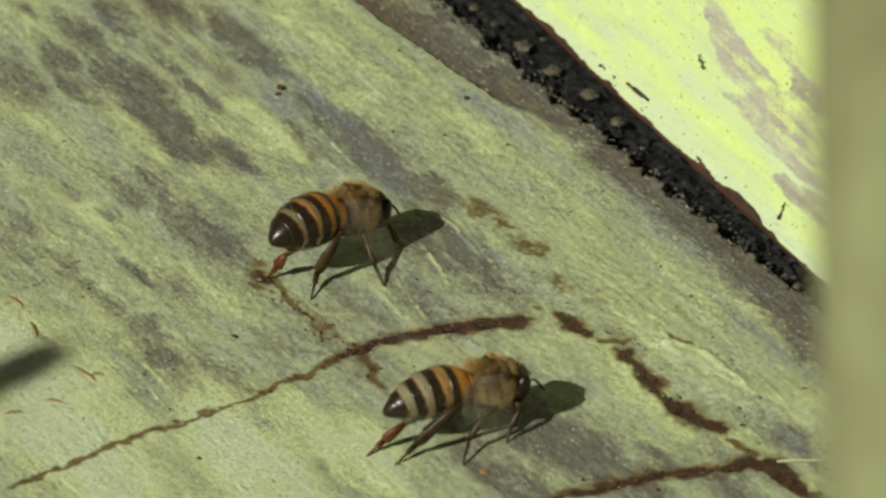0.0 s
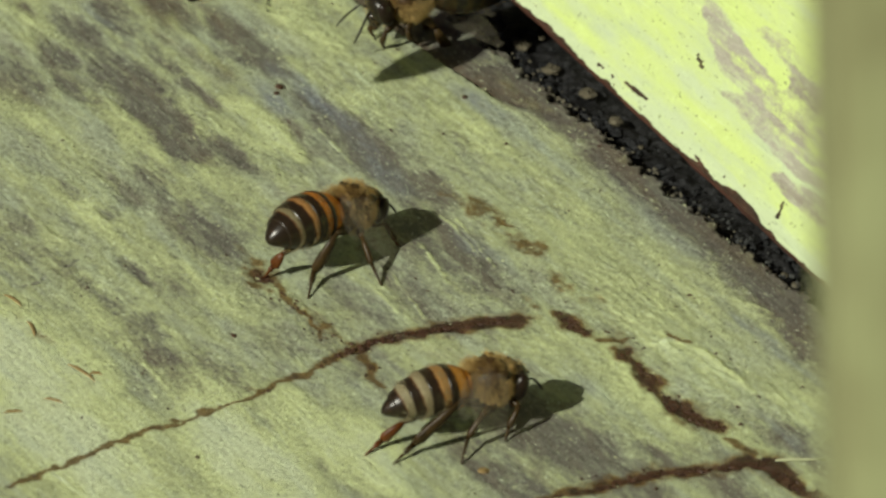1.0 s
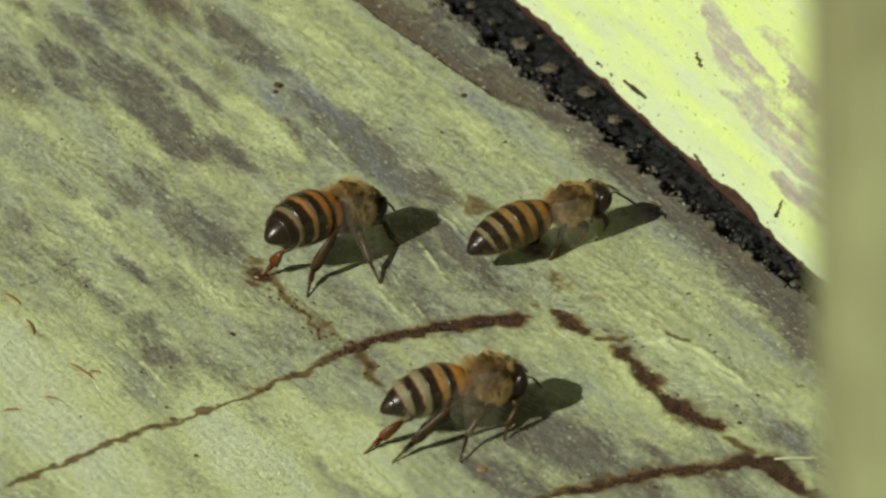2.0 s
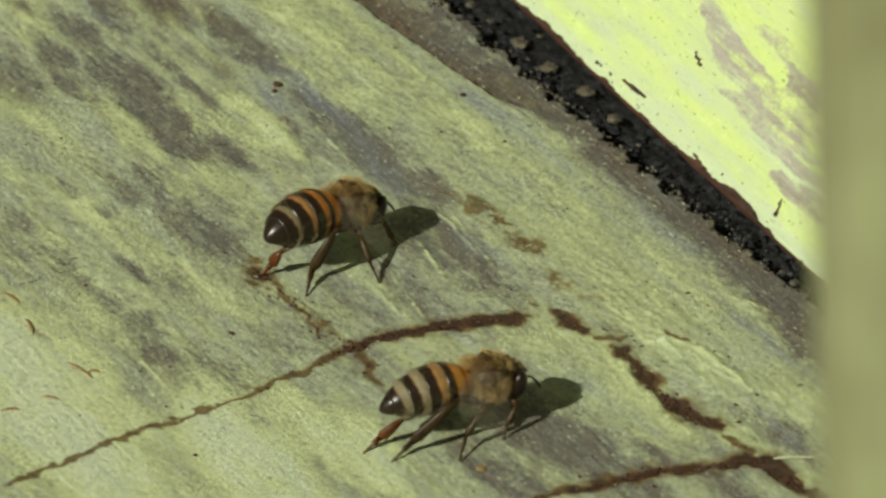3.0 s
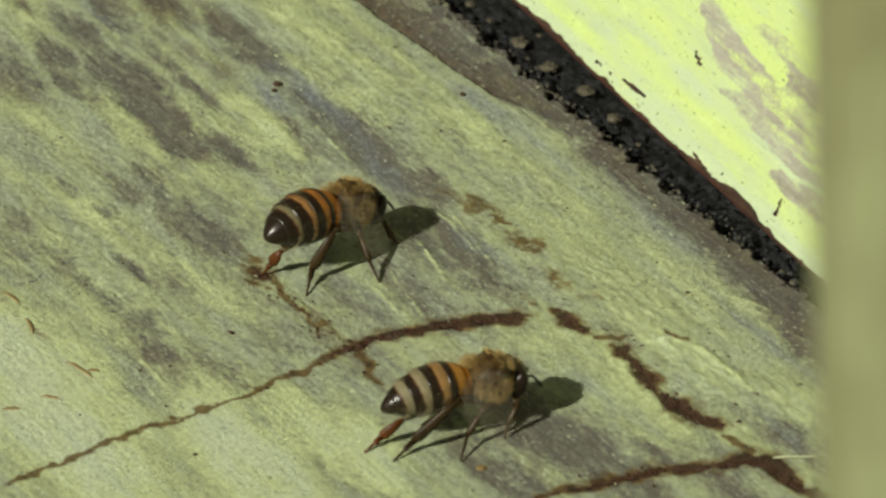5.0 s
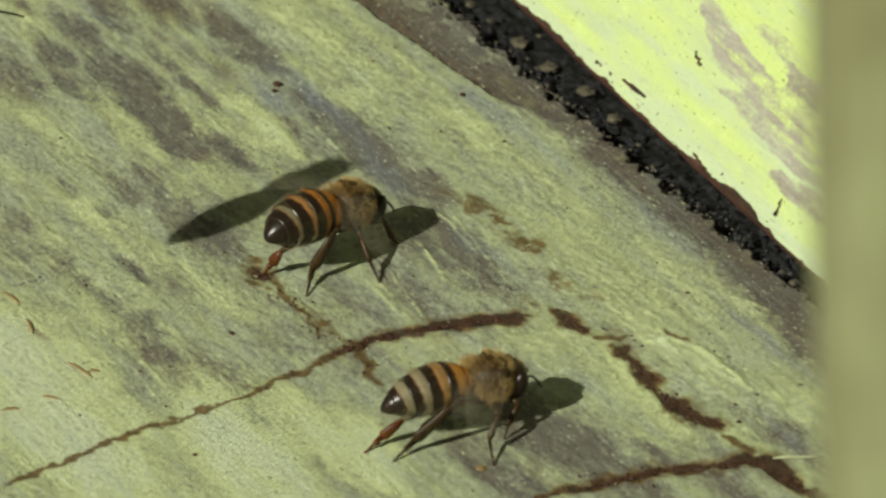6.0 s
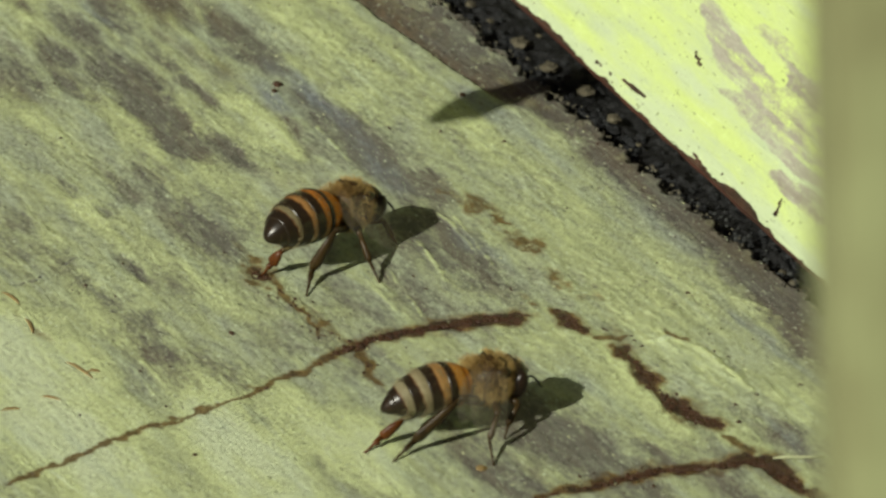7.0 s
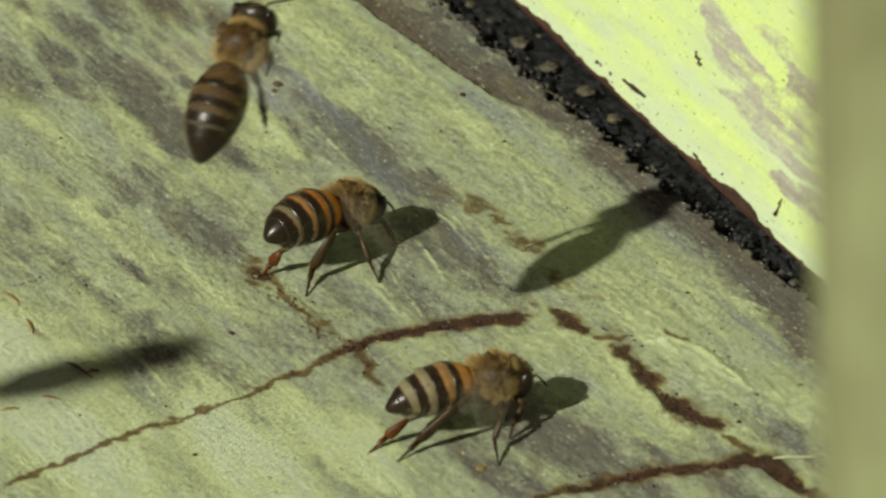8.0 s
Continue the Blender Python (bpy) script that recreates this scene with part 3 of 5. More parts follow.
def grid_slab(us, vs, field, name, material, attrs_of, thick):
    """A slab whose front is a relief over us and vs, facing -y; z is up, x along."""
    V, U = np.meshgrid(vs, us)
    depth = field(U, V)
    nu, nv = U.shape
    front = np.stack([U, -depth, V], -1).reshape(-1, 3) * MM
    idx = np.arange(nu * nv).reshape(nu, nv)
    quads = [tuple(q) for q in np.stack([idx[:-1, :-1], idx[1:, :-1], idx[1:, 1:], idx[:-1, 1:]], -1).reshape(-1, 4).tolist()]
    ring = np.concatenate([idx[:, 0], idx[-1, 1:], idx[-2::-1, -1], idx[0, -2:0:-1]])
    back = front[ring].copy()
    back[:, 1] = thick * MM
    base, n = len(front), len(ring)
    for i in range(n):
        j = (i + 1) % n
        quads.append((int(ring[i]), base + i, base + j, int(ring[j])))
    quads.append(tuple(range(base, base + n)))
    attrs = {k: np.concatenate([v.ravel(), np.full(n, 0.2)]) for k, v in attrs_of(U, V).items()}
    return mesh_of(name, np.concatenate([front, back]), quads, material, True, attrs)


def build_hive():
    hive = new("beehive")
    hive.matrix_world = BOARD_POSE
    tagged(hive, "cream-painted wooden beehive front with a dark entrance slot", "beehive")
    us = axis([(-190, -62, 4), (-62, 50, 0.22), (50, 190.1, 4)])
    zs = axis([(0, 2, 0.12), (2, 18, 0.25), (18, 22.1, 1)])

    def wall_depth(U, V):
        chip = np.clip(1 - V / (0.75 + 0.35 * np.clip(fractal(U / 4, V * 0, 205, 3), -0.5, 1)), 0, 1)
        return 0.09 * fractal(U / 7, V / 0.9, 200, 4) + 0.05 * fractal(U / 2.5, V / 1.6, 203, 2) + 0.12 * fractal(U / 20, V / 8, 210, 2) - 0.15 * chip

    def wall_attrs(U, V):
        streak = fractal(U / 15, V / 1.6, 220, 4)
        bare = patches(U, V, WALL_GREY, 240, 0.45)
        tongue = np.clip(line_field(U, V + 0.15 * fractal(U / 3, V / 3, 245, 2), WALL_TONGUE) * 4, 0, 1)
        lines = np.clip(0.5 + 1.5 * fractal(U / 9, V / 0.55, 247, 3), 0, 1)
        bare = np.clip(bare * 2.4 - 0.4, 0, 1) * (1 - tongue) * (0.6 + 0.4 * lines)
        paint = 1.2 + 0.2 * streak + 0.15 * fractal(U / 2, V / 1, 230, 3) - 1.25 * bare
        rim = np.clip(3.2 - 3 * V / (0.20 + 0.45 * np.exp(-((U - 12) / 2.2) ** 2) + 0.35 * np.clip(fractal(U / 3.2, V / 3, 250, 4), -0.3, 1)), 0, 1)
        scars = np.zeros_like(U)
        for rows in WALL_SCARS:
            scars = np.maximum(scars, np.clip(line_field(U + 0.2 * fractal(U / 1, V / 1, 260, 2), V, rows) * 3 + 0.2, 0, 1))
        specks = np.clip((fractal(U / 0.55, V / 0.4, 270, 2) - 0.80 - 0.20 * V) * 6, 0, 1)
        tone = 0.50 + 0.5 * streak + 0.45 * tongue - 0.5 * np.clip(1.6 - V / 1.2, 0, 1)
        return {"paint": paint, "tone": tone, "brown": np.maximum(np.maximum(rim, scars), specks), "stain": np.zeros_like(U), "slot_dark": np.zeros_like(U)}

    wall = grid_slab(us, zs, wall_depth, "front_wall", WALL_MAT, wall_attrs, 12)
    part("front_wall", wall, hive, "bright cream-painted wooden front wall", pose(0, WALL_P * MM, WALL_H * MM, -35, 0, WALL_YAW))
    rail = mesh_of("bottom_rail", *tube([(x, 0.75 + 0.12 * noise.noise(Vector((x * 0.4, 0, 0))), -0.40 + 0.10 * noise.noise(Vector((x * 0.7, 5, 0)))) for x in range(-188, 189, 1)], [0.5] * 377, 6), RED_WOOD_MAT, False)
    part("bottom_rail", rail, hive, "red-brown bare wood edge", pose(0, WALL_P * MM, WALL_H * MM, 0, 0, WALL_YAW))
    # the closed box behind, out of view; set back and dark to cut bounced light
    v, f = [], []
    for (x0, y0, z0), (x1, y1, z1) in (
        ((-190, 400, -20), (190, 420, 240)), ((-190, 40, 12), (190, 54, 240)), ((-210, 26, -20), (-190, 420, 240)),
        ((190, 26, -20), (210, 420, 240)), ((-210, 60.5, -40), (210, 420, -20)), ((-215, 46, 240), (215, 425, 262)),
    ):
        o = len(v)
        v += [Vector(q) * MM for q in ((x0, y0, z0), (x1, y0, z0), (x1, y1, z0), (x0, y1, z0), (x0, y0, z1), (x1, y0, z1), (x1, y1, z1), (x0, y1, z1))]
        f += [tuple(o + i for i in q) for q in ((3, 2, 1, 0), (4, 5, 6, 7), (0, 1, 5, 4), (1, 2, 6, 5), (2, 3, 7, 6), (3, 0, 4, 7))]
    part("box", mesh_of("box", v, f, RED_WOOD_MAT, False), hive, "unseen dark bare wooden hive box that cuts bounced light")
    # legs under the box
    for x in (-170, 170):
        for y in (80, 390):
            me = mesh_of("stand_leg", *tube([(x, y, -40), (x, y, -352)], [22, 22], 4), RED_WOOD_MAT, False)
            part("stand_leg", me, hive)
    return hive


WALL_P, WALL_H, WALL_YAW = (18.95, 4.2, -2.8)
# bare wood showing through the wall's paint: u, height, half length, half width, strength
WALL_GREY = [
    [-2.2, 9.6, 2.4, 0.7, 1],
    [1.0, 8.8, 3.0, 0.85, 1],
    [4.2, 7.9, 3.4, 0.7, 1],
    [5.2, 11.1, 3.2, 0.7, 1],
    [9.0, 11.0, 4.5, 0.9, 1],
    [8.2, 7.2, 5.5, 0.63, 1],
    [12.5, 6.6, 6.0, 0.63, 1],
    [10.5, 8.5, 5.5, 0.75, 1],
    [8.0, 5.7, 4.5, 0.45, 1],
    [13.0, 5.2, 5.5, 0.52, 1],
    [15.5, 7.6, 5.0, 0.6, 0.9],
    [17.8, 3.4, 3.5, 0.7, 1],
    [14.0, 9.8, 5.0, 0.6, 0.9],
]
WALL_SCARS = [
    [[-7.7, 1.1, 0.12], [-6.1, 1.2, 0.2], [-4.4, 1.3, 0.1]],
    [[-1.9, 6.5, 0.12], [-1.2, 6.1, 0.22], [-0.8, 6.0, 0.1]],
    [[3.9, 0.6, 0.1], [5.3, 0.3, 0.2], [6.8, 0.1, 0.2]],
    [[9.9, 0.5, 0.25], [12.5, 0.4, 0.32], [14.0, 0.2, 0.3]],
    [[15.5, 2.4, 0.15], [16.0, 1.4, 0.2]],
]
WALL_TONGUE = [[-3.2, 11.6, 0.8], [-0.7, 10.7, 0.7], [2.6, 9.9, 0.6], [5.7, 9.5, 0.55], [8.3, 9.2, 0.55]]


def build_post():
    """The post standing before the hive, near the camera."""
    w, d, zs = 42, 30, list(range(-350, 421, 14))
    v, f = [], []
    outline = []
    for cx, cy, a0 in ((w - 0.7, d - 0.7, 0), (0.7, d - 0.7, 90), (0.7, 0.7, 180), (w - 0.7, 0.7, 270)):
        for a in (0, 45, 90):
            outline.append((cx + 0.7 * math.cos(radians(a0 + a)), cy + 0.7 * math.sin(radians(a0 + a))))
    n = len(outline)
    for i, z in enumerate(zs):
        for x, y in outline:
            jig = 0.5 * noise.noise(Vector((x * 0.05, y * 0.05, z * 0.03)))
            v.append(Vector((x + jig, y + jig, z)) * MM)
    for i in range(len(zs) - 1):
        for k in range(n):
            k2 = (k + 1) % n
            f.append((i * n + k, i * n + k2, (i + 1) * n + k2, (i + 1) * n + k))
    f.append(tuple(reversed(range(n))))
    f.append(tuple(range((len(zs) - 1) * n, len(zs) * n)))
    ob = new("wooden_post", mesh_of("wooden_post", v, f, POST_MAT))
    ob.matrix_world = pose(21.7 * MM, -0.26, 0, 0, -2.8, 0)
    return tagged(ob, "pale weathered wooden post standing in front of the hive", "post")


def build_ground():
    n, r = 48, 60.0
    v = [Vector((0, 0, -0.352))] + [Vector((r * math.cos(2 * math.pi * k / n), r * math.sin(2 * math.pi * k / n), -0.352)) for k in range(n)]
    f = [(0, 1 + k, 1 + (k + 1) % n) for k in range(n)]
    return tagged(new("ground", mesh_of("ground", v, f, GROUND_MAT)), "dry earth with short grass", "ground", kind="structure")


FANNER_SIZE = 0.93
# ---- bees: x forwards, z up, millimetres, the origin on the board under the thorax ----
ABDOMEN = [(0.0, 0.45), (0.05, 1.25), (0.14, 1.85), (0.28, 2.28), (0.42, 2.42), (0.56, 2.32), (0.70, 2.03), (0.82, 1.57), (0.90, 1.08), (0.95, 0.70), (0.985, 0.36), (1.0, 0.06)]
TERGITES = [(0.0, 0.07, 1.2, 0.0), (0.07, 0.32, 0.76, 0.0), (0.32, 0.51, 0.44, 0.25), (0.51, 0.69, 0.34, 0.7), (0.69, 0.84, 0.30, 1.0), (0.84, 1.0, 0.0, 1.0)]
PALE_TERGITES = [(0.0, 0.08, 1.2, 0.0), (0.08, 0.33, 0.62, 0.05), (0.33, 0.53, 0.42, 0.45), (0.53, 0.71, 0.44, 0.95), (0.71, 0.87, 0.46, 1.0), (0.87, 1.0, 0.0, 1.0)]
BROWN_TERGITES = [(0.0, 0.12, 1.2, 0.0), (0.12, 0.34, 0.90, 0.0), (0.34, 0.51, 0.70, 0.2), (0.51, 0.66, 0.46, 0.6), (0.66, 0.79, 0.28, 0.9), (0.79, 1.0, 0.0, 1.0)]
AMBER_TERGITES = [(0.0, 0.11, 0.7, 0.1), (0.11, 0.30, 0.58, 0.05), (0.30, 0.47, 0.48, 0.25), (0.47, 0.62, 0.40, 0.55), (0.62, 0.76, 0.34, 0.85), (0.76, 0.88, 0.28, 1.0), (0.88, 1.0, 0.0, 1.0)]
DARK_TERGITES = [(0.0, 0.12, 0.9, 0.2), (0.12, 0.34, 0.62, 0.2), (0.34, 0.51, 0.5, 0.35), (0.51, 0.66, 0.38, 0.6), (0.66, 0.79, 0.2, 1.0), (0.79, 1.0, 0.0, 1.0)]


def abdomen_radius(s, taper=0.0):
    """taper slims the hinder half, as in a bee with a pointed tail."""
    xs, rs = zip(*ABDOMEN)
    return 0.95 * float(np.interp(s, xs, rs)) * (1 - taper * min(1.0, s / 0.75))


def abdomen_axis(s):
    return Vector((-1.7 - 7.4 * s, 0, 3.75 + 0.35 * math.sin(s * 2.2) - 1.35 * s * s))


def tergite_mesh(a, b, light, tone, material, taper=0.0):
    rings, seg = 12, 40
    verts, faces, band, tones = [], [], [], []
    for i in range(rings + 1):
        q = i / rings
        s = a + (b - a) * q
        c = abdomen_axis(s)
        way = (abdomen_axis(min(s + 0.01, 1.01)) - abdomen_axis(s - 0.01)).normalized()
        up = Vector((0, 1, 0)).cross(way)
        up = up if up.z > 0 else -up
        # each plate flares a little over the next
        r = abdomen_radius(s, taper) + 0.07 * q ** 3 - 0.05 * (1 - q) ** 4 * (a > 0)
        for k in range(seg):
            t = 2 * math.pi * k / seg
            verts.append((c + Vector((0, 1, 0)) * (r * math.cos(t)) + up * (r * 0.93 * math.sin(t))) * MM)
            belly = max(0.0, -math.sin(t) - 0.35)
            band.append(np.clip(0.5 + (q - light - 0.10 * math.sin(t)) * 5 - belly * 0.9, 0, 1) if light else 1.0)
            tones.append(min(1, tone + belly))
    for i in range(rings):
        for k in range(seg):
            k2 = (k + 1) % seg
            faces.append((i * seg + k, i * seg + k2, (i + 1) * seg + k2, (i + 1) * seg + k))
    faces.append(tuple(range(rings * seg, (rings + 1) * seg)))
    return mesh_of("tergite", verts, faces, material, True, {"band": band, "tone": tones})


def fur_mesh(name, spots, length, width, material, seed):
    """Thin tapered hairs; spots gives (root, way out) pairs."""
    rng = random.Random(seed)
    v, f = [], []
    for root, way in spots:
        side = way.cross(Vector((rng.uniform(-1, 1), rng.uniform(-1, 1), rng.uniform(-1, 1)))).normalized() * width
        bend = Vector((rng.uniform(-1, 1), rng.uniform(-1, 1), rng.uniform(-1, 1))) * 0.35
        ln = length * rng.uniform(0.6, 1.2)
        o = len(v)
        mid = root + (way + bend * 0.3).normalized() * ln * 0.55
        tip = root + (way + bend).normalized() * ln
        v += [(root - side) * MM, (root + side) * MM, (mid + side * 0.6) * MM, (mid - side * 0.6) * MM, tip * MM]
        f += [(o, o + 1, o + 2, o + 3), (o + 3, o + 2, o + 4)]
    return mesh_of(name, v, f, material, False)


def shell_spots(centre, radii, count, seed, keep=lambda d: True, lean=(0, 0, 0)):
    rng = random.Random(seed)
    out = []
    while len(out) < count:
        d = Vector((rng.gauss(0, 1), rng.gauss(0, 1), rng.gauss(0, 1))).normalized()
        if keep(d):
            p = Vector(centre) + Vector((d.x * radii[0], d.y * radii[1], d.z * radii[2]))
            out.append((p, (d + Vector(lean)).normalized()))
    return out


def band_spots(count, seed, rows, taper=0.0):
    rng = random.Random(seed)
    out = []
    while len(out) < count:
        a, b, light, tone = rng.choice(rows[1:5])
        q = rng.uniform(-0.05, min(light, 0.6) * 0.8)
        s, t = a + (b - a) * q, rng.uniform(0, 2 * math.pi)
        if s < 0.02:
            continue
        r = abdomen_radius(s, taper)
        d = Vector((0, math.cos(t), 0.93 * math.sin(t)))
        out.append((abdomen_axis(s) + d * r, (d * 0.45 + Vector((-1, 0, 0))).normalized()))
    return out


def down_spots(count, seed, taper=0.0):
    """Short hairs lying back over the whole abdomen, thinner towards the glossy tip."""
    rng = random.Random(seed)
    out = []
    while len(out) < count:
        s, t = rng.uniform(0.03, 0.93), rng.uniform(0, 2 * math.pi)
        if rng.random() < s ** 3:
            continue
        d = Vector((0, math.cos(t), 0.93 * math.sin(t)))
        out.append((abdomen_axis(s) + d * (abdomen_radius(s, taper) + 0.01), (d * 0.5 + Vector((-1, 0, 0))).normalized()))
    return out


def wing_mesh(length, width, sweep):
    n, m = 16, 6
    v, f = [], []
    for i in range(n + 1):
        q = i / n
        lead = 0.10 * math.sin(q * math.pi) * width
        chord = width * (0.18 + 0.82 * math.sin(min(1, q * 1.05) ** 0.75 * math.pi) ** 0.6) if q < 0.97 else width * 0.25
        for j in range(m + 1):
            w = j / m
            x = lead - chord * w - sweep * q * q
            v.append(Vector((x, length * q, 0.22 * math.sin(w * math.pi) * math.sin(q * math.pi))) * MM)
    for i in range(n):
        for j in range(m):
            o = i * (m + 1) + j
            f.append((o, o + m + 1, o + m + 2, o + 1))
    return v, f


def flip_y(shape):
    v, f = shape
    return [Vector((p[0], -p[1], p[2])) for p in v], [tuple(reversed(g)) for g in f]


FORE, HIND = (9.0, 3.0, 1.2), (6.4, 2.1, 1.6)
BEE = {
    "thorax": mesh_of("thorax", *ball((-0.15, 0, 3.95), (1.8, 1.9, 1.9), None, 18, 26, 0.05), SKIN_MAT),
    "fur": fur_mesh("thorax_fur", shell_spots((-0.15, 0, 3.95), (1.76, 1.86, 1.88), 7600, 5, lean=(-0.35, 0, -0.05), keep=lambda d: noise.noise(d * 3.1) > (0.02 if d.z > 0.25 and abs(d.x) < 0.7 else -0.45)), 0.58, 0.011, FUR_MAT, 6),
    "ruff": fur_mesh("ruff", shell_spots((-1.5, 0, 4.0), (0.5, 1.6, 1.6), 1500, 46, lean=(-0.6, 0, 0.2), keep=lambda d: d.x < 0.3), 0.65, 0.011, FUR_MAT, 47),
    "tegula": [mesh_of("tegula", *ball((0.35, s * 1.5, 5.05), (0.62, 0.42, 0.36), Matrix.Rotation(radians(-20 * s), 3, "X"), 8, 12), LEG_MAT) for s in (1, -1)],
    "waist": mesh_of("waist", *tube([(-1.5, 0, 3.9), (-1.9, 0, 3.8), (-2.2, 0, 3.8)], [0.9, 0.5, 0.7], 12), DARK_MAT),
    "plates": [[tergite_mesh(*t, mat, taper) for t in rows] for rows, mat, taper in ((TERGITES, ABDOMEN_MAT, 0.04), (DARK_TERGITES, DARK_ABDOMEN_MAT, 0), (PALE_TERGITES, PALE_ABDOMEN_MAT, 0.2), (BROWN_TERGITES, BROWN_ABDOMEN_MAT, 0), (AMBER_TERGITES, AMBER_ABDOMEN_MAT, 0))],
    "sparse_fur": fur_mesh("thorax_fur", shell_spots((-0.15, 0, 3.95), (1.76, 1.86, 1.88), 5200, 25, lean=(-0.45, 0, 0.0), keep=lambda d: d.z < 0.5 + 0.3 * noise.noise(d * 4) or abs(d.x) > 0.72), 0.5, 0.011, FUR_MAT, 26),
    "band_fur": [fur_mesh("band_fur", band_spots(1500, 8, rows, taper), 0.55, 0.014, PALE_FUR_MAT, 9) for rows, taper in ((TERGITES, 0.04), (PALE_TERGITES, 0.2))],
    "down": [fur_mesh("down", down_spots(count, 60 + k, taper), 0.34, 0.009, mat, 61 + k) for k, (count, taper, mat) in enumerate(((900, 0.04, FUR_MAT), (900, 0.0, FUR_MAT), (2000, 0.2, PALE_FUR_MAT), (1300, 0.0, FUR_MAT), (2200, 0.0, FUR_MAT)))],
    "head": mesh_of("head", *join(
        ball((2.85, 0, 3.35), (0.95, 1.75, 1.45), Matrix.Rotation(radians(18), 3, "Y"), 14, 22),
        ball((3.25, 0, 2.45), (0.65, 0.75, 0.85), Matrix.Rotation(radians(25), 3, "Y"), 10, 14)), DARK_MAT),
    "face_fur": fur_mesh("face_fur", shell_spots((2.85, 0, 3.35), (0.98, 1.5, 1.45), 420, 15, keep=lambda d: abs(d.y) < 0.6), 0.34, 0.014, FUR_MAT, 16),
    "eye": [mesh_of("compound_eye", *ball((2.9, s * 1.42, 3.4), (0.62, 0.52, 1.12), Matrix.Rotation(radians(14), 3, "Y"), 14, 16), EYE_MAT) for s in (1, -1)],
    "mandible": mesh_of("mandible", *tube([(3.2, 0.3, 2.0), (3.4, 0.25, 1.6), (3.4, 0.05, 1.4)], [0.25, 0.2, 0.08], 8), LEG_MAT),
    "antenna": [[mesh_of("antenna", *tube([(3.5, s * 0.35, 3.2), (4.1, s * 0.8, 3.6), (4.35, s * 1.0, 3.4), (4.35 + 0.45 * r, s * (1.0 + 0.3 * r), 3.4 - 0.55 * r), (4.35 + 0.9 * r, s * (1.0 + 0.5 * r), 3.4 - 1.2 * r)], [0.11, 0.09, 0.1, 0.1, 0.07], 7), DARK_MAT) for s in (1, -1)] for r in (0.55, 1.6)],
    "wing": [[mesh_of("forewing", *wing_mesh(*FORE), WING_MAT), mesh_of("hindwing", *wing_mesh(*HIND), WING_MAT)],
             [mesh_of("forewing", *flip_y(wing_mesh(*FORE)), WING_MAT), mesh_of("hindwing", *flip_y(wing_mesh(*HIND)), WING_MAT)]],
}

# hanging legs of a bee on the wing: hip, knee, ankle, foot (left side; mirrored for the right)
FLIGHT_LEGS = [
    [(1.2, 0.7, 2.5), (2.3, 1.3, 1.9), (2.6, 1.2, 0.9), (2.2, 1.0, 0.1)],
    [(0.1, 0.9, 2.3), (0.6, 1.6, 1.8), (0.2, 1.4, 0.7), (-0.5, 1.2, 0.1)],
    [(-1.0, 0.8, 2.4), (-1.8, 1.6, 1.4), (-2.9, 1.8, -1.0), (-3.6, 1.7, -3.0)],
]
STAND_LEGS = [
    [(1.2, 0.7, 2.5), (2.3, 1.6, 2.6), (3.1, 2.2, 1.1), (3.9, 2.5, 0.1)],
    [(0.1, 0.9, 2.3), (0.2, 2.2, 2.9), (-0.2, 3.1, 1.2), (-0.5, 3.7, 0.1)],
    [(-1.0, 0.8, 2.4), (-1.9, 2.0, 2.9), (-3.3, 2.6, 1.4), (-4.6, 2.9, 0.1)],
]


def mirror(leg):
    return [(x, -y, z) for x, y, z in leg]


def leg_parts(bee, joints, hind, amber=False):
    """A leg with its origin at the hip: femur, then tibia and tarsus as pieces of it."""
    hip = Vector(joints[0])
    a, b, c = [Vector(j) - hip for j in joints[1:]]
    mat = AMBER_MAT if amber else LEG_MAT
    femur = part("leg", mesh_of("leg", *tube([(0, 0, 0), a * 0.3, a * 0.7, a], [0.3, 0.38, 0.32, 0.22], 8), LEG_MAT), bee, "", Matrix.Translation(hip * MM))
    thick = 0.52 if hind else 0.3
    tib = tube([a, a.lerp(b, 0.35), a.lerp(b, 0.85), b], [0.2, thick * 0.75, thick, thick * 0.55], 8, 0.6 if hind else 1.0)
    part("tibia", mesh_of("tibia", *tib, mat), femur, "amber hind shin" if amber else "")
    t = [b, b.lerp(c, 0.35), b.lerp(c, 0.4), b.lerp(c, 0.62), b.lerp(c, 0.66), b.lerp(c, 0.95), c + Vector((0.25, 0, -0.02))]
    part("tarsus", mesh_of("tarsus", *tube(t, [0.24 if hind else 0.15, 0.24 if hind else 0.15, 0.12, 0.12, 0.09, 0.1, 0.05], 6), mat), femur)
    return femur


ABDOMEN_LABELS = ["abdomen banded orange, cream and black", "glossy dark brown abdomen with faint bands", "abdomen banded orange, cream and black", "brown abdomen darkening to the tip", "amber abdomen with black bands"]


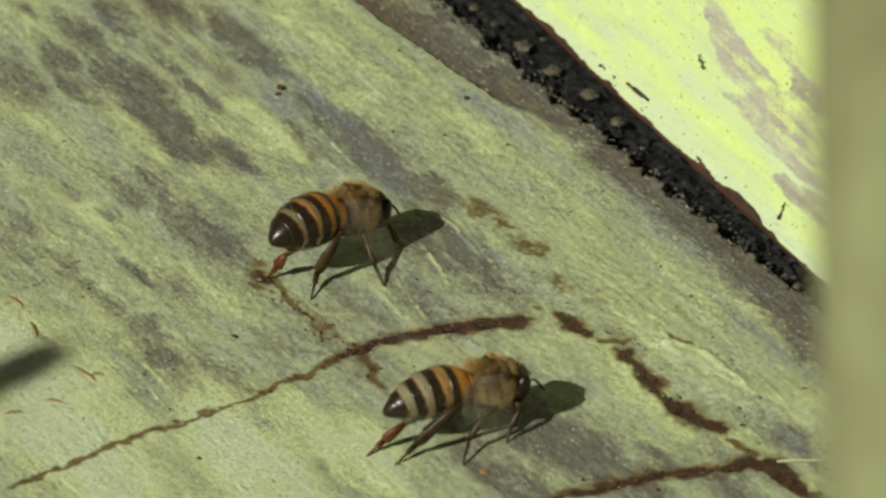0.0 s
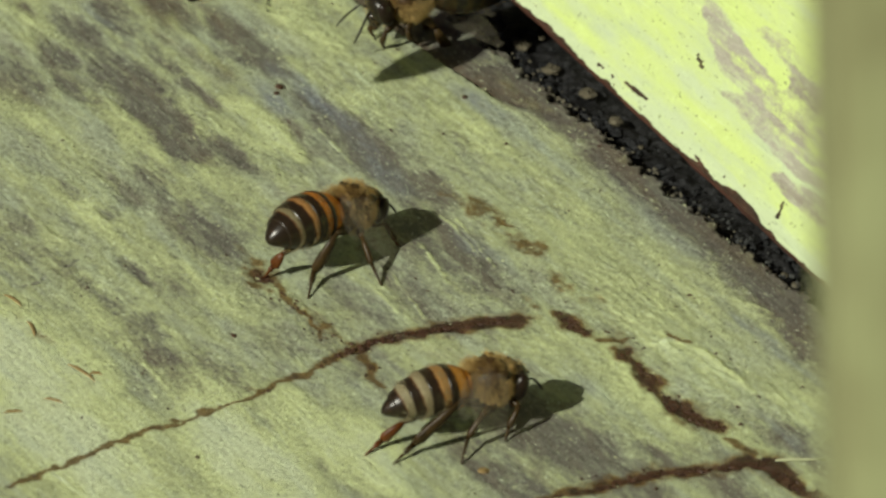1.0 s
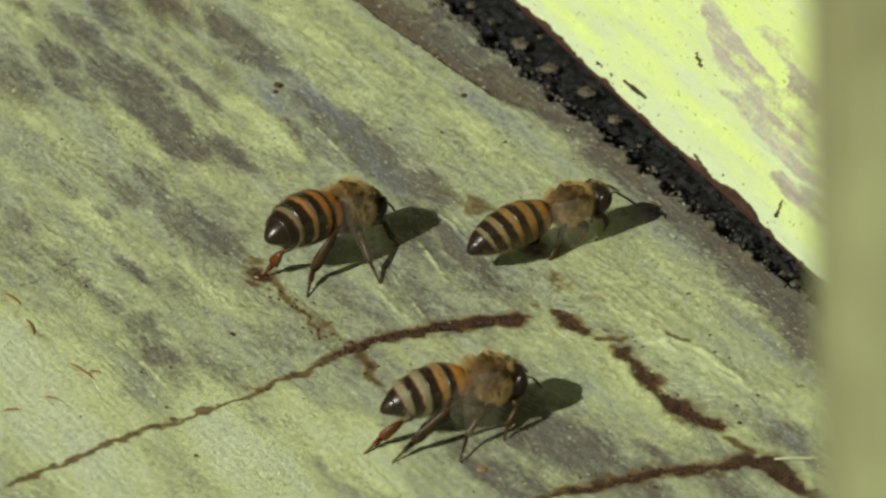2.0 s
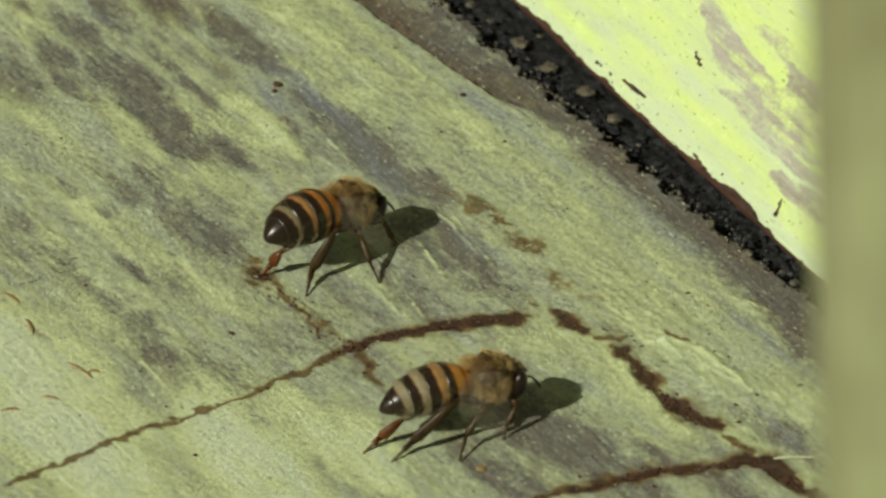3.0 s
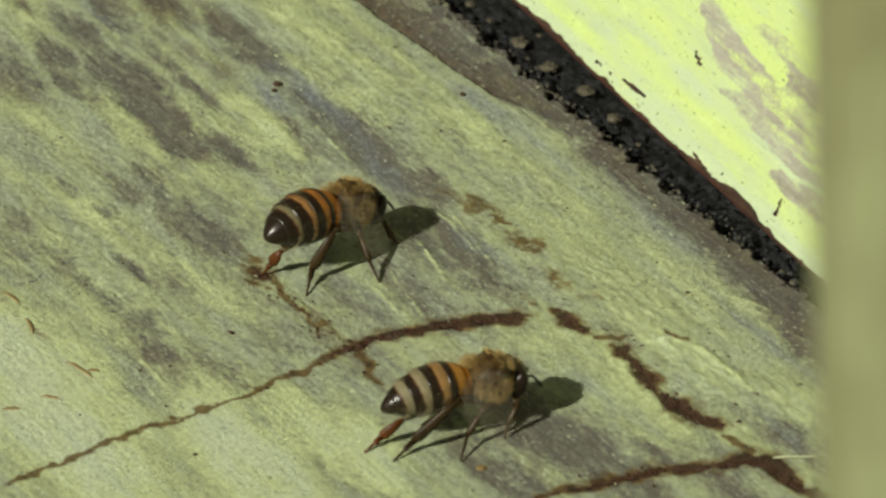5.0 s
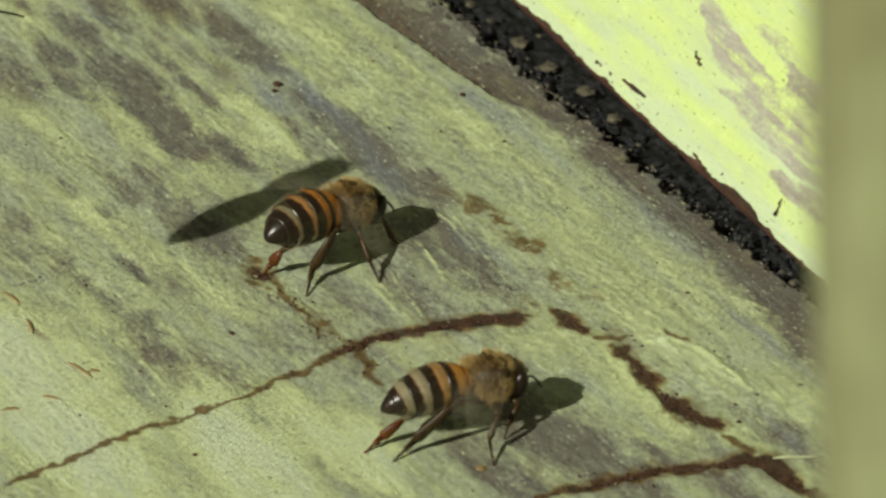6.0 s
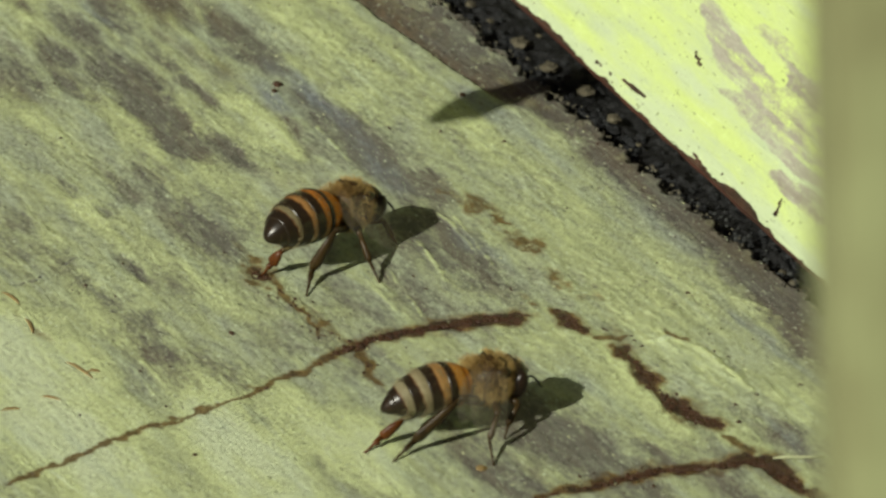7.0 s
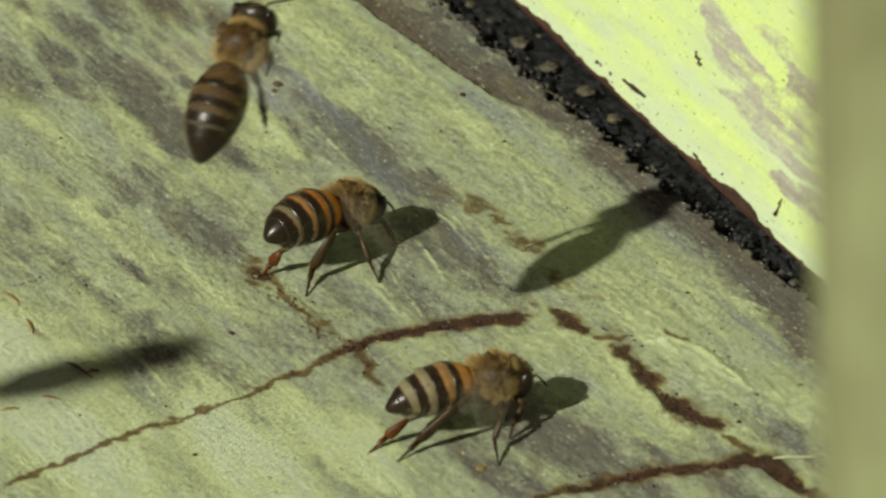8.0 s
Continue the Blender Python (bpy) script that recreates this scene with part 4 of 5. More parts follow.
def build_bee(label, legs, dark, tucked=False, size=1.0, slim=1.0, group="honey bees"):
    """A worker bee with all its parts. Returns the bee, its legs and its two wing pairs."""
    bee = new("honey_bee")
    bee.scale = (size, size * slim, size * slim)
    tagged(bee, label, "bee", group)
    th = part("thorax", BEE["thorax"], bee, "thorax with tawny fur")
    part("fur", BEE["sparse_fur" if dark == 3 else "fur"], th)
    if tucked:
        part("ruff", BEE["ruff"], th, "long tawny hairs")
    for me in BEE["tegula"]:
        part("tegula", me, th, "red-brown wing root")
    part("waist", BEE["waist"], bee)
    abdomen = part("abdomen", BEE["plates"][dark][0], bee, ABDOMEN_LABELS[dark])
    for me in BEE["plates"][dark][1:]:
        part("tergite", me, abdomen)
    part("down", BEE["down"][dark], abdomen, "short tawny hairs")
    if dark in (0, 2):
        part("band_fur", BEE["band_fur"][dark // 2], abdomen)
    head = part("head", BEE["head"], bee, "dark furry head", Matrix.Translation(Vector((-1.05, 0, 0.3) if tucked else (-0.6, 0, 0.25)) * MM))
    part("fur", BEE["face_fur"], head)
    for me in BEE["eye"]:
        part("compound_eye", me, head, "glossy dark eye")
    part("mandible", BEE["mandible"], head)
    for me in BEE["antenna"][0 if tucked else 1]:
        part("antenna", me, head)
    made = [leg_parts(bee, j, i % 3 == 2, amber) for i, (j, amber) in enumerate(legs)]
    wings = []
    for k, s in enumerate((1, -1)):
        root = Matrix.Translation(Vector((0.5, s * 1.35, 5.25)) * MM)
        w = part("wing", BEE["wing"][k][0], bee, "clear forewing", root @ pose(0, 0, 0, s * 20, 0, s * 35))
        h = part("hindwing", BEE["wing"][k][1], w, "", pose(-1.1 * MM, 0, -0.1 * MM, 0, 0, s * 6))
        wings.append((w, root, s))
    return bee, made, wings


def body_pose(x, y, z, yaw, pitch=0, roll=0):
    """Pose of a bee whose body's middle is at x, y, z; pitch lifts the head, roll leans it to its left."""
    turn = pose(0, 0, 0, 0, 0, yaw) @ pose(0, 0, 0, 0, -pitch, 0) @ pose(0, 0, 0, -roll, 0, 0)
    mid = Vector((-2.4, 0, 3.6)) * MM
    return Matrix.Translation(Vector((x, y, z)) * MM) @ turn @ Matrix.Translation(-mid)


def foot_pose(x, y, z, yaw, pitch=0, roll=0):
    """Pose of a bee standing with the point under its thorax at x, y, z."""
    return Matrix.Translation(Vector((x, y, z)) * MM) @ pose(0, 0, 0, 0, 0, yaw) @ pose(0, 0, 0, 0, -pitch, 0) @ pose(0, 0, 0, -roll, 0, 0)


def beat(wings, seed, low=-15, high=70, sweep=20):
    """Wings that beat throughout, down and up from key to key."""
    rng = random.Random(seed)
    for w, root, s in wings:
        rows = []
        for k in range(241):
            up = high if k % 2 else low
            a = up + rng.uniform(-8, 8)
            rows.append((k / FPS, root @ pose(0, 0, 0, s * a, -s * 0, 0) @ pose(0, 0, 0, 0, 0, s * (sweep + rng.uniform(-6, 6)))))
        walk(w, rows)


build_ground()
build_post()
BOARD = build_board()
build_hive()

both = lambda legs: [(j, False) for j in legs] + [(mirror(j), False) for j in legs]
FANNER_ONE_LEGS = [
    ([(1.2, 0.7, 2.5), (2.3, 1.6, 2.6), (3.1, 2.2, 1.1), (3.9, 2.5, 0.1)], False),
    ([(0.1, 0.9, 2.3), (0.2, 2.2, 2.9), (-0.2, 3.1, 1.2), (-0.5, 3.7, 0.1)], False),
    ([(-1.0, 0.8, 2.4), [-6.85, 0.32, 1.11], [-6.99, 1.06, -0.23], [-7.47, 1.48, -1.32]], True),
    ([(1.2, -0.7, 2.5), (2.3, -1.6, 2.6), (3.1, -2.2, 1.1), (3.9, -2.5, 0.1)], False),
    ([(0.1, -0.9, 2.3), [-1.18, -2.51, 2.54], [-1.35, -4.22, 0.77], [-1.77, -5.95, -0.31]], False),
    ([(-1.0, -0.8, 2.4), [-4.03, -2.59, 3.46], [-5.38, -1.88, 0.06], [-7.26, -3.38, -1.28]], False),
]
FANNER_TWO_LEGS = [
    ([(1.2, 0.7, 2.5), (2.3, 1.6, 2.6), (3.1, 2.2, 1.1), (3.9, 2.5, 0.1)], False),
    ([(0.1, 0.9, 2.3), (0.2, 2.2, 2.9), (-0.2, 3.1, 1.2), (-0.5, 3.7, 0.1)], False),
    ([(-1.0, 0.8, 2.4), [-7.25, -0.24, 1.74], [-8.92, 0.07, 0.25], [-10.66, -0.56, -0.51]], True),
    ([(1.2, -0.7, 2.5), [1.47, -2.07, 2.41], [0.52, -2.45, 0.96], [0.01, -2.97, 0.05]], False),
    ([(0.1, -0.9, 2.3), [-1.91, -2.72, 2.67], [-3.15, -3.04, 1.09], [-4.4, -4.61, -0.18]], False),
    ([(-1.0, -0.8, 2.4), [-3.57, -2.47, 4.09], [-7.15, -1.84, 0.56], [-9.23, -2.64, -0.43]], False),
]
fanner_one = build_bee("fanning honey bee with an orange banded abdomen, standing on the board", FANNER_ONE_LEGS, 0, True, FANNER_SIZE)
fanner_two = build_bee("fanning honey bee with a tawny thorax, standing below a brown crack", FANNER_TWO_LEGS, 2, True, FANNER_SIZE)
STAND_ONE, STAND_TWO = foot_pose(*[-7.27, -0.12, 0.08, 44, -10, 0]), foot_pose(*[3.11, -24.6, 0.03, 24, -3, 0])

# bees that come and go: label, walks rather than flies
VISITORS = [
    ('dark glossy honey bee flying off over the painted board', False),
    ('honey bee with a cream banded abdomen flying in to the entrance', False),
    ('dark glossy honey bee flying off over the painted board', False),
    ('honey bee with a banded abdomen landing and walking in', False),
    ('honey bee with an orange banded abdomen landing at the entrance', False),
    ('dark-banded honey bee walking over the painted board', True),
    ('dark glossy honey bee flying off over the painted board', False),
    ('dark banded honey bee flying in to the hive entrance', False),
    ('dark banded honey bee flying in to the hive entrance', False),
    ('orange-banded honey bee flying in to the entrance', False),
    ('dark glossy honey bee flying off over the painted board', False),
    ('dark glossy honey bee flying off over the painted board', False),
]
flyers = [build_bee(label, both(STAND_LEGS if on_foot else FLIGHT_LEGS), 3 if on_foot else 1 if "dark" in label else 4, slim=0.8 if on_foot else 0.9 if "off" in label else 0.76) for label, on_foot in VISITORS]


# ---- small things lying on the board ----
def on_grain(u, p, z=0.0):
    return (GRAIN * u + ACROSS * p + Vector((0, 0, z))) * MM


def lump(size, seed, squash=0.6, stretch=1.0):
    """A small rough grain with corners."""
    rng = random.Random(seed)
    v, f = [], []
    rings, seg = 6, 9
    for i in range(rings + 1):
        th = math.pi * i / rings
        for k in range(seg):
            a = 2 * math.pi * k / seg + 0.4 * i
            r = size * rng.uniform(0.7, 1.2)
            v.append(Vector((math.sin(th) * math.cos(a) * r * stretch, math.sin(th) * math.sin(a) * r, math.cos(th) * r * squash)) * MM)
    for i in range(rings):
        for k in range(seg):
            k2 = (k + 1) % seg
            f.append((i * seg + k, (i + 1) * seg + k, (i + 1) * seg + k2, i * seg + k2))
    return v, f


def scatter(name, rows, material, label, category):
    """Many loose grains as one object; rows of u, p, z, size, stretch, squash."""
    v, f = [], []
    for i, (u, p, z, size, stretch, squash) in enumerate(rows):
        lv, lf = lump(size, i * 7 + 3, squash, stretch)
        turn = Matrix.Rotation(random.Random(i).uniform(0, 6.28) if stretch < 1.5 else radians(GRAIN_TURN) + random.Random(i).uniform(-0.5, 0.5), 3, "Z")
        o = len(v)
        at = on_grain(u, p, z)
        v += [turn @ q + at for q in lv]
        f += [tuple(o + j for j in g) for g in lf]
    return tagged(new(name, mesh_of(name, v, f, material, False)), label, category, kind="stuff")


rng = random.Random(77)
scatter("dark_specks", [(rng.uniform(-58, 46), rng.uniform(-50, 18), 0.05, rng.choice((0.03, 0.04, 0.05, 0.06, 0.08, 0.12)), rng.choice((1, 1.6, 2.2)), 0.5) for _ in range(620)]
        + [(rng.uniform(-4, 30), rng.gauss(10, 2.8), 0.06, 0.04 + 0.13 * rng.random() ** 2, rng.choice((1.2, 2.0)), 0.4) for _ in range(80)] + [(rng.uniform(-40, -26), rng.gauss(8, 1.8), 0.06, 0.05 + 0.14 * rng.random() ** 2, 1.4, 0.4) for _ in range(40)],
        BROWN_MAT, "tiny dark specks of dirt strewn over the painted board", "dirt")
scatter("paint_flecks", [(rng.uniform(-58, 46), rng.uniform(-50, 19), 0.04, rng.choice((0.03, 0.045, 0.07)), rng.choice((1, 2.0, 3.0)), 0.5) for _ in range(900)]
        + [(rng.uniform(-6, 32), rng.gauss(9, 2.6), 0.07, 0.03 + 0.08 * rng.random() ** 2, rng.choice((1, 1.8, 2.6)), 0.5) for _ in range(380)] + [(rng.uniform(-42, -24), rng.gauss(8, 2.0), 0.07, 0.03 + 0.09 * rng.random() ** 2, 1.6, 0.5) for _ in range(200)],
        FLECK_MAT, "pale flecks of flaking paint on the board", "paint flakes")
scatter("propolis_crumbs", [(rng.uniform(-45, 30), RECESS + 0.45 + abs(rng.gauss(0.0, 1.6)) + rng.uniform(-0.2, 0.4), rng.uniform(-1.75, -1.2), 0.07 + 0.45 * rng.random() ** 3, rng.choice((1, 1.3, 1.5)), 0.6) for _ in range(700)],
        TAR_MAT, "black crumbs of propolis along the entrance lip", "crumbs")
scatter("lip_crumbs", [(rng.uniform(-45, 30), RECESS - 0.25 + rng.gauss(0, 0.45), rng.uniform(-0.35, -0.02), 0.03 + 0.15 * rng.random() ** 2.5, rng.choice((1, 1.5, 2.0)), rng.choice((0.5, 0.8))) for _ in range(480)],
        DUST_MAT, "grey-brown crumbs of dirt on the entrance lip", "crumbs")
scatter("slot_crumbs", [(rng.uniform(2, 24), RECESS + rng.gauss(1.0, 0.6), rng.uniform(-1.4, -0.4), 0.05 + 0.22 * rng.random() ** 2, rng.choice((1, 1.4)), 0.7) for _ in range(150)],
        ASH_MAT, "dull grey crumbs lying in the black entrance slot", "crumbs")


def crumb(name, u, p, z, size, material, label, category, squash=0.6, stretch=1.0, seed=1):
    ob = new(name, mesh_of(name, *lump(size, seed, squash, stretch), material, False))
    ob.matrix_world = Matrix.Translation(on_grain(u, p, z)) @ pose(0, 0, 0, 0, 0, GRAIN_TURN)
    return tagged(ob, label, category, category + "s on the board")


for i, (u, p, z, size) in enumerate([(-26.4, 21.9, -1.3, 0.72), (-21.8, 21.9, -1.3, 0.68), (-17.1, 22.4, -1.3, 0.66), (-12.4, 22.1, -1.3, 0.55), (-26.6, 23.8, -1.3, 0.25), (-33.7, 21.8, -1.3, 0.4), (-30.6, 21.7, -1.3, 0.3), (-14.8, 19.6, -1.3, 0.22), (-7.9, 21.6, -1.3, 0.25), (15.5, 20.9, -1.3, 0.4), (16.9, 20.9, -1.3, 0.45), (13.8, 20.9, -1.3, 0.3)]):
    crumb("wax_crumb", u, p, z + 0.25, size * 1.05, CRUMB_MAT, "dull wax crumb lying in the black entrance slot", "wax crumb", 0.42, 1.15, 40 + i)
for i, (u, p, size, stretch) in enumerate([(-27.9, 1.4, 0.42, 1.1), (-27.1, 0.7, 0.3, 1), (-28.7, -16.8, 0.2, 1), (-11.7, 12.0, 0.17, 1), (-0.5, 10.9, 0.18, 1), (3.1, -19.4, 0.22, 1.6), (16.7, -29.7, 0.2, 1), (7.7, 1.3, 0.12, 2.5), (20.9, 7.1, 0.15, 1), (22.7, 9.6, 0.2, 1), (-15.4, 8.6, 0.17, 1), (-19.5, 12.9, 0.28, 1), (31.9, 6.0, 0.22, 1), (-17.8, 5.5, 0.1, 3), (29.3, 9.1, 0.15, 1), (5.0, -25.5, 0.13, 1), (11.2, -21.0, 0.2, 1.3), (-8.3, -25.4, 0.13, 1.6), (-9.4, -23.0, 0.12, 1.8), (-9.7, -21.6, 0.11, 1.5), (-8.1, -26.6, 0.1, 1.2), (-9.8, -20.4, 0.09, 1.3), (7.6, -13.0, 0.12, 1.2), (6.8, -13.7, 0.1, 1), (5.7, -13.8, 0.1, 1)]):
    crumb("dirt_crumb", u, p, 0.06, size, BROWN_MAT, "small dark brown crumb on the worn paint", "crumb", 0.7, stretch, 60 + i)
crumb("dirt_crumb", 28.2, -13.0, 0.05, 0.38, STICK_MAT, "flat tan crumb of dirt on the worn paint", "crumb", 0.3, 1.3, 92)
for i, (u, p, length, turn) in enumerate([(-9.3, -31.0, 2.2, 10), (-5.0, -31.7, 2.4, -12), (2.3, -31.4, 3.2, 12), (3.0, -30.6, 0.9, 60), (4.8, -35.0, 1.6, 40), (4.8, -38.2, 1.5, 70)]):
    ob = new("splinter", mesh_of("splinter", *tube([(-length / 2, 0, 0), (-length / 5, 0.12, 0.06), (length / 4, 0.05, 0.08), (length / 2, -0.06, 0)], [0.04, 0.13, 0.11, 0.03], 6), STICK_MAT, False))
    ob.matrix_world = Matrix.Translation(on_grain(u, p, 0.08)) @ pose(0, 0, 0, 0, 0, GRAIN_TURN + turn)
    tagged(ob, "thin brown wood splinter lying on the board", "splinter", "splinters on the board")

for u, p, length, turn in [(38.2, 7.1, 3.6, 62)]:
    ob = new("straw", mesh_of("straw", *tube([(-length / 2, 0, 0), (-length / 6, 0.06, 0.05), (length / 5, -0.04, 0.06), (length / 2, 0.02, 0)], [0.07, 0.1, 0.09, 0.05], 6), FLECK_MAT, True))
    ob.matrix_world = Matrix.Translation(on_grain(u, p, 0.12)) @ pose(0, 0, 0, 0, 0, GRAIN_TURN + turn)
    tagged(ob, "pale dry straw fibre lying on the board", "straw", "straws on the board")

# crusts of propolis standing proud in the widest cracks
for j, rows in enumerate(CRACKS):
    heaps = []
    r2 = random.Random(300 + j)
    for (u0, p0, w0), (u1, p1, w1) in zip(rows, rows[1:]):
        if max(w0, w1) < 0.45:
            continue
        for _ in range(int(math.hypot(u1 - u0, p1 - p0) * 14)):
            s, w = r2.random(), r2.gauss(0, 0.42)
            wd = w0 + s * (w1 - w0)
            heaps.append((u0 + s * (u1 - u0) + w * wd * 0.5, p0 + s * (p1 - p0) + w * wd, r2.uniform(-0.15, 0.0), r2.uniform(0.08, 0.24), r2.choice((1, 1.5)), 0.6))
    for (u0, p0, w0), (u1, p1, w1) in zip(rows, rows[1:]):
        for _ in range(int(math.hypot(u1 - u0, p1 - p0) * (5 if j > 2 else 1.6))):
            s = r2.random()
            heaps.append((u0 + s * (u1 - u0) + r2.gauss(0, 0.9), p0 + s * (p1 - p0) + r2.gauss(0, 0.8), 0.03, 0.04 + 0.14 * r2.random() ** 2, r2.choice((1, 1.5, 2.0)), 0.5))
    if heaps:
        crust = scatter("crack_crust", heaps, BROWN_MAT, "", "")
        crust.parent = BOARD
        crust.matrix_parent_inverse = BOARD.matrix_world.inverted()


def motions():
    one, two = fanner_one[0], fanner_two[0]
    base_one, base_two = STAND_ONE, STAND_TWO
    sway = lambda m, x, y, yaw: Matrix.Translation(Vector((x, y, 0)) * MM) @ m @ pose(0, 0, 0, 0, 0, yaw)
    walk(one, [(0.0, sway(base_one, 0.1, 0, 0)), (1.0, sway(base_one, 0, 0, 0)), (4.3, sway(base_one, 0, 0, 0)), (6.0, sway(base_one, 0, 0.02, 0.3)), (8.0, base_one)])
    walk(two, [(0.0, base_two), (4.5, base_two), (5.0, sway(base_two, 0.1, 0, 0)), (7.0, sway(base_two, 0.1, 0.0, 0)), (7.6, sway(base_two, 0.35, 0.02, 0)), (8.0, sway(base_two, 0.45, 0.05, 0))])
    leg = fanner_two[1][4]
    hip = leg.matrix_basis.copy()
    walk(leg, [(0.0, hip), (5.2, hip), (5.45, hip @ pose(0, 0, 0, 8, 0, 16)), (5.7, hip @ pose(0, 0, 0, 0, 0, 26)), (8.0, hip @ pose(0, 0, 0, 0, 0, 26))])
    beat(fanner_one[2], 1)
    beat(fanner_two[2], 2)
    for i, bee in enumerate(flyers):
        beat(bee[2], 10 + i)
    walk(flyers[0][0], [
        (0.0, body_pose(-112.7, -91.3, 80.0, 52.0, 17.4, 0.0)),
        (0.1, body_pose(-101.9, -59.6, 80.0, 12.3, 12.3, 0.0)),
        (0.2, body_pose(-100.7, -31.3, 80.0, 34.2, 3.7, 0.0)),
        (0.6, body_pose(-107.9, 47.7, 6.4, 40, 0, 0)),
        (8.0, body_pose(-107.9, 47.7, 6.4, 40, 0, 0)),
    ])
    walk(flyers[1][0], [
        (0.0, body_pose(-101.8, 59.3, 6.4, 40, 0, 0)),
        (0.5, body_pose(-101.8, 59.3, 6.4, 40, 0, 0)),
        (0.7, body_pose(-129.9, -71.4, 85.0, 26.7, 17.3, 0.0)),
        (0.8, body_pose(-103.8, -71.8, 80.0, 22.8, 20.6, 0.0)),
        (0.9, body_pose(-66.5, -60.9, 60.0, 58.9, 29.5, 0.0)),
        (1.0, body_pose(-14.5, 17.4, 17.0, 40.4, 15.7, 0.0)),
        (1.1, body_pose(-1.4, -0.4, 12.8, 48.8, 20.0, 0.0)),
        (1.2, body_pose(-1.2, 2.5, 12.8, 48.7, 12.2, 0.0)),
        (1.3, body_pose(7.9, 10.6, 5.5, 58.4, 4.3, 0.0)),
        (1.38, body_pose(9.5, 13.5, 2.6, 34, 4, 0)),
        (1.48, body_pose(20.3, 20.8, 2.0, 32, 0, 0)),
        (1.7, body_pose(48.1, 36.7, 2.0, 32, 0, 0)),
        (8.0, body_pose(49.8, 37.7, 2.0, 32, 0, 0)),
    ])
    walk(flyers[2][0], [
        (0.0, body_pose(23.6, 59.5, 2.2, 210, 0, 0)),
        (0.5, body_pose(10.7, 49.8, 2.2, 215, 0, 0)),
        (0.8, body_pose(2.0, 37.7, 3.6, 215, 0, 0)),
        (1.0, body_pose(-0.8, 33.8, 3.6, 205, 0, 0)),
        (1.1, body_pose(-4.1, 32.4, 4.2, 205, 0, 0)),
        (1.2, body_pose(-35.0, 1.5, 26.0, 150.0, 15.0, 0.0)),
        (1.3, body_pose(-30.2, 24.8, 26.0, 41.6, 0.0, 0.0)),
        (1.4, body_pose(-29.9, 10.5, 23.0, 12.7, 19.5, 0.0)),
        (1.5, body_pose(-38.3, 45.6, 28.0, 120.0, 20.0, 0.0)),
        (1.9, body_pose(-95.7, 70.8, 6.4, 160, 0, 0)),
        (8.0, body_pose(-95.7, 70.8, 6.4, 160, 0, 0)),
    ])
    walk(flyers[3][0], [
        (0.0, body_pose(-89.7, 82.3, 6.4, 40, 0, 0)),
        (1.2, body_pose(-89.7, 82.3, 6.4, 40, 0, 0)),
        (1.4, body_pose(-51.6, 2.4, 13.0, 20.5, 2.7, 0.0)),
        (1.5, body_pose(-35.6, -10.7, 15.0, 23.3, 23.6, 0.0)),
        (1.6, body_pose(-18.6, -23.6, 16.5, 22.4, 21.5, 0.0)),
        (1.7, body_pose(-4.0, -21.7, 16.0, 30.8, 24.6, 0.0)),
        (1.8, body_pose(4.7, -11.4, 9.0, 36.0, 20.0, 0.0)),
        (1.9, body_pose(8.2, -7.0, 6.0, 34.0, 12.0, 0.0)),
        (2.05, body_pose(7.1, 0.6, 3.6, 33, 2, 0)),
        (2.4, body_pose(9.2, 0.1, 3.5, 34, 0, 0)),
        (2.65, body_pose(13.4, 0.7, 3.0, 32, -6, 0)),
        (2.8, body_pose(19.8, 2.7, 2.2, 32, -3, 0)),
        (2.92, body_pose(26.5, 6.0, 2.0, 32, 0, 0)),
        (3.2, body_pose(47.4, 17.9, 2.0, 32, 0, 0)),
        (8.0, body_pose(64.7, 27.8, 2.0, 32, 0, 0)),
    ])
    walk(flyers[4][0], [
        (0.0, body_pose(-83.6, 93.9, 6.4, 40, 0, 0)),
        (2.8, body_pose(-83.6, 93.9, 6.4, 40, 0, 0)),
        (3.1, body_pose(-42.7, 35.6, 14.0, 27.0, 9.5, 0.0)),
        (3.2, body_pose(-27.7, 26.4, 13.0, 22.4, 11.5, 0.0)),
        (3.3, body_pose(-19.7, 19.1, 11.3, -23.9, 46.7, 0.0)),
        (3.4, body_pose(-6.9, 24.3, 5.7, 56.7, 11.8, 0.0)),
        (3.5, body_pose(-1.6, 29.9, 3.6, 58, 6, 0)),
        (3.6, body_pose(-0.4, 28.5, 3.6, 80, 0, 0)),
        (3.7, body_pose(0.7, 30.6, 3.4, 85, 0, 0)),
        (3.8, body_pose(2.9, 38.4, 3.2, 70, 0, 0)),
        (3.88, body_pose(-1.4, 40.7, 2.2, 32, -3, 0)),
        (4.0, body_pose(9.9, 47.1, 2.0, 32, 0, 0)),
        (4.5, body_pose(34.2, 61.0, 2.0, 32, 0, 0)),
        (8.0, body_pose(39.4, 64.0, 2.0, 32, 0, 0)),
    ])
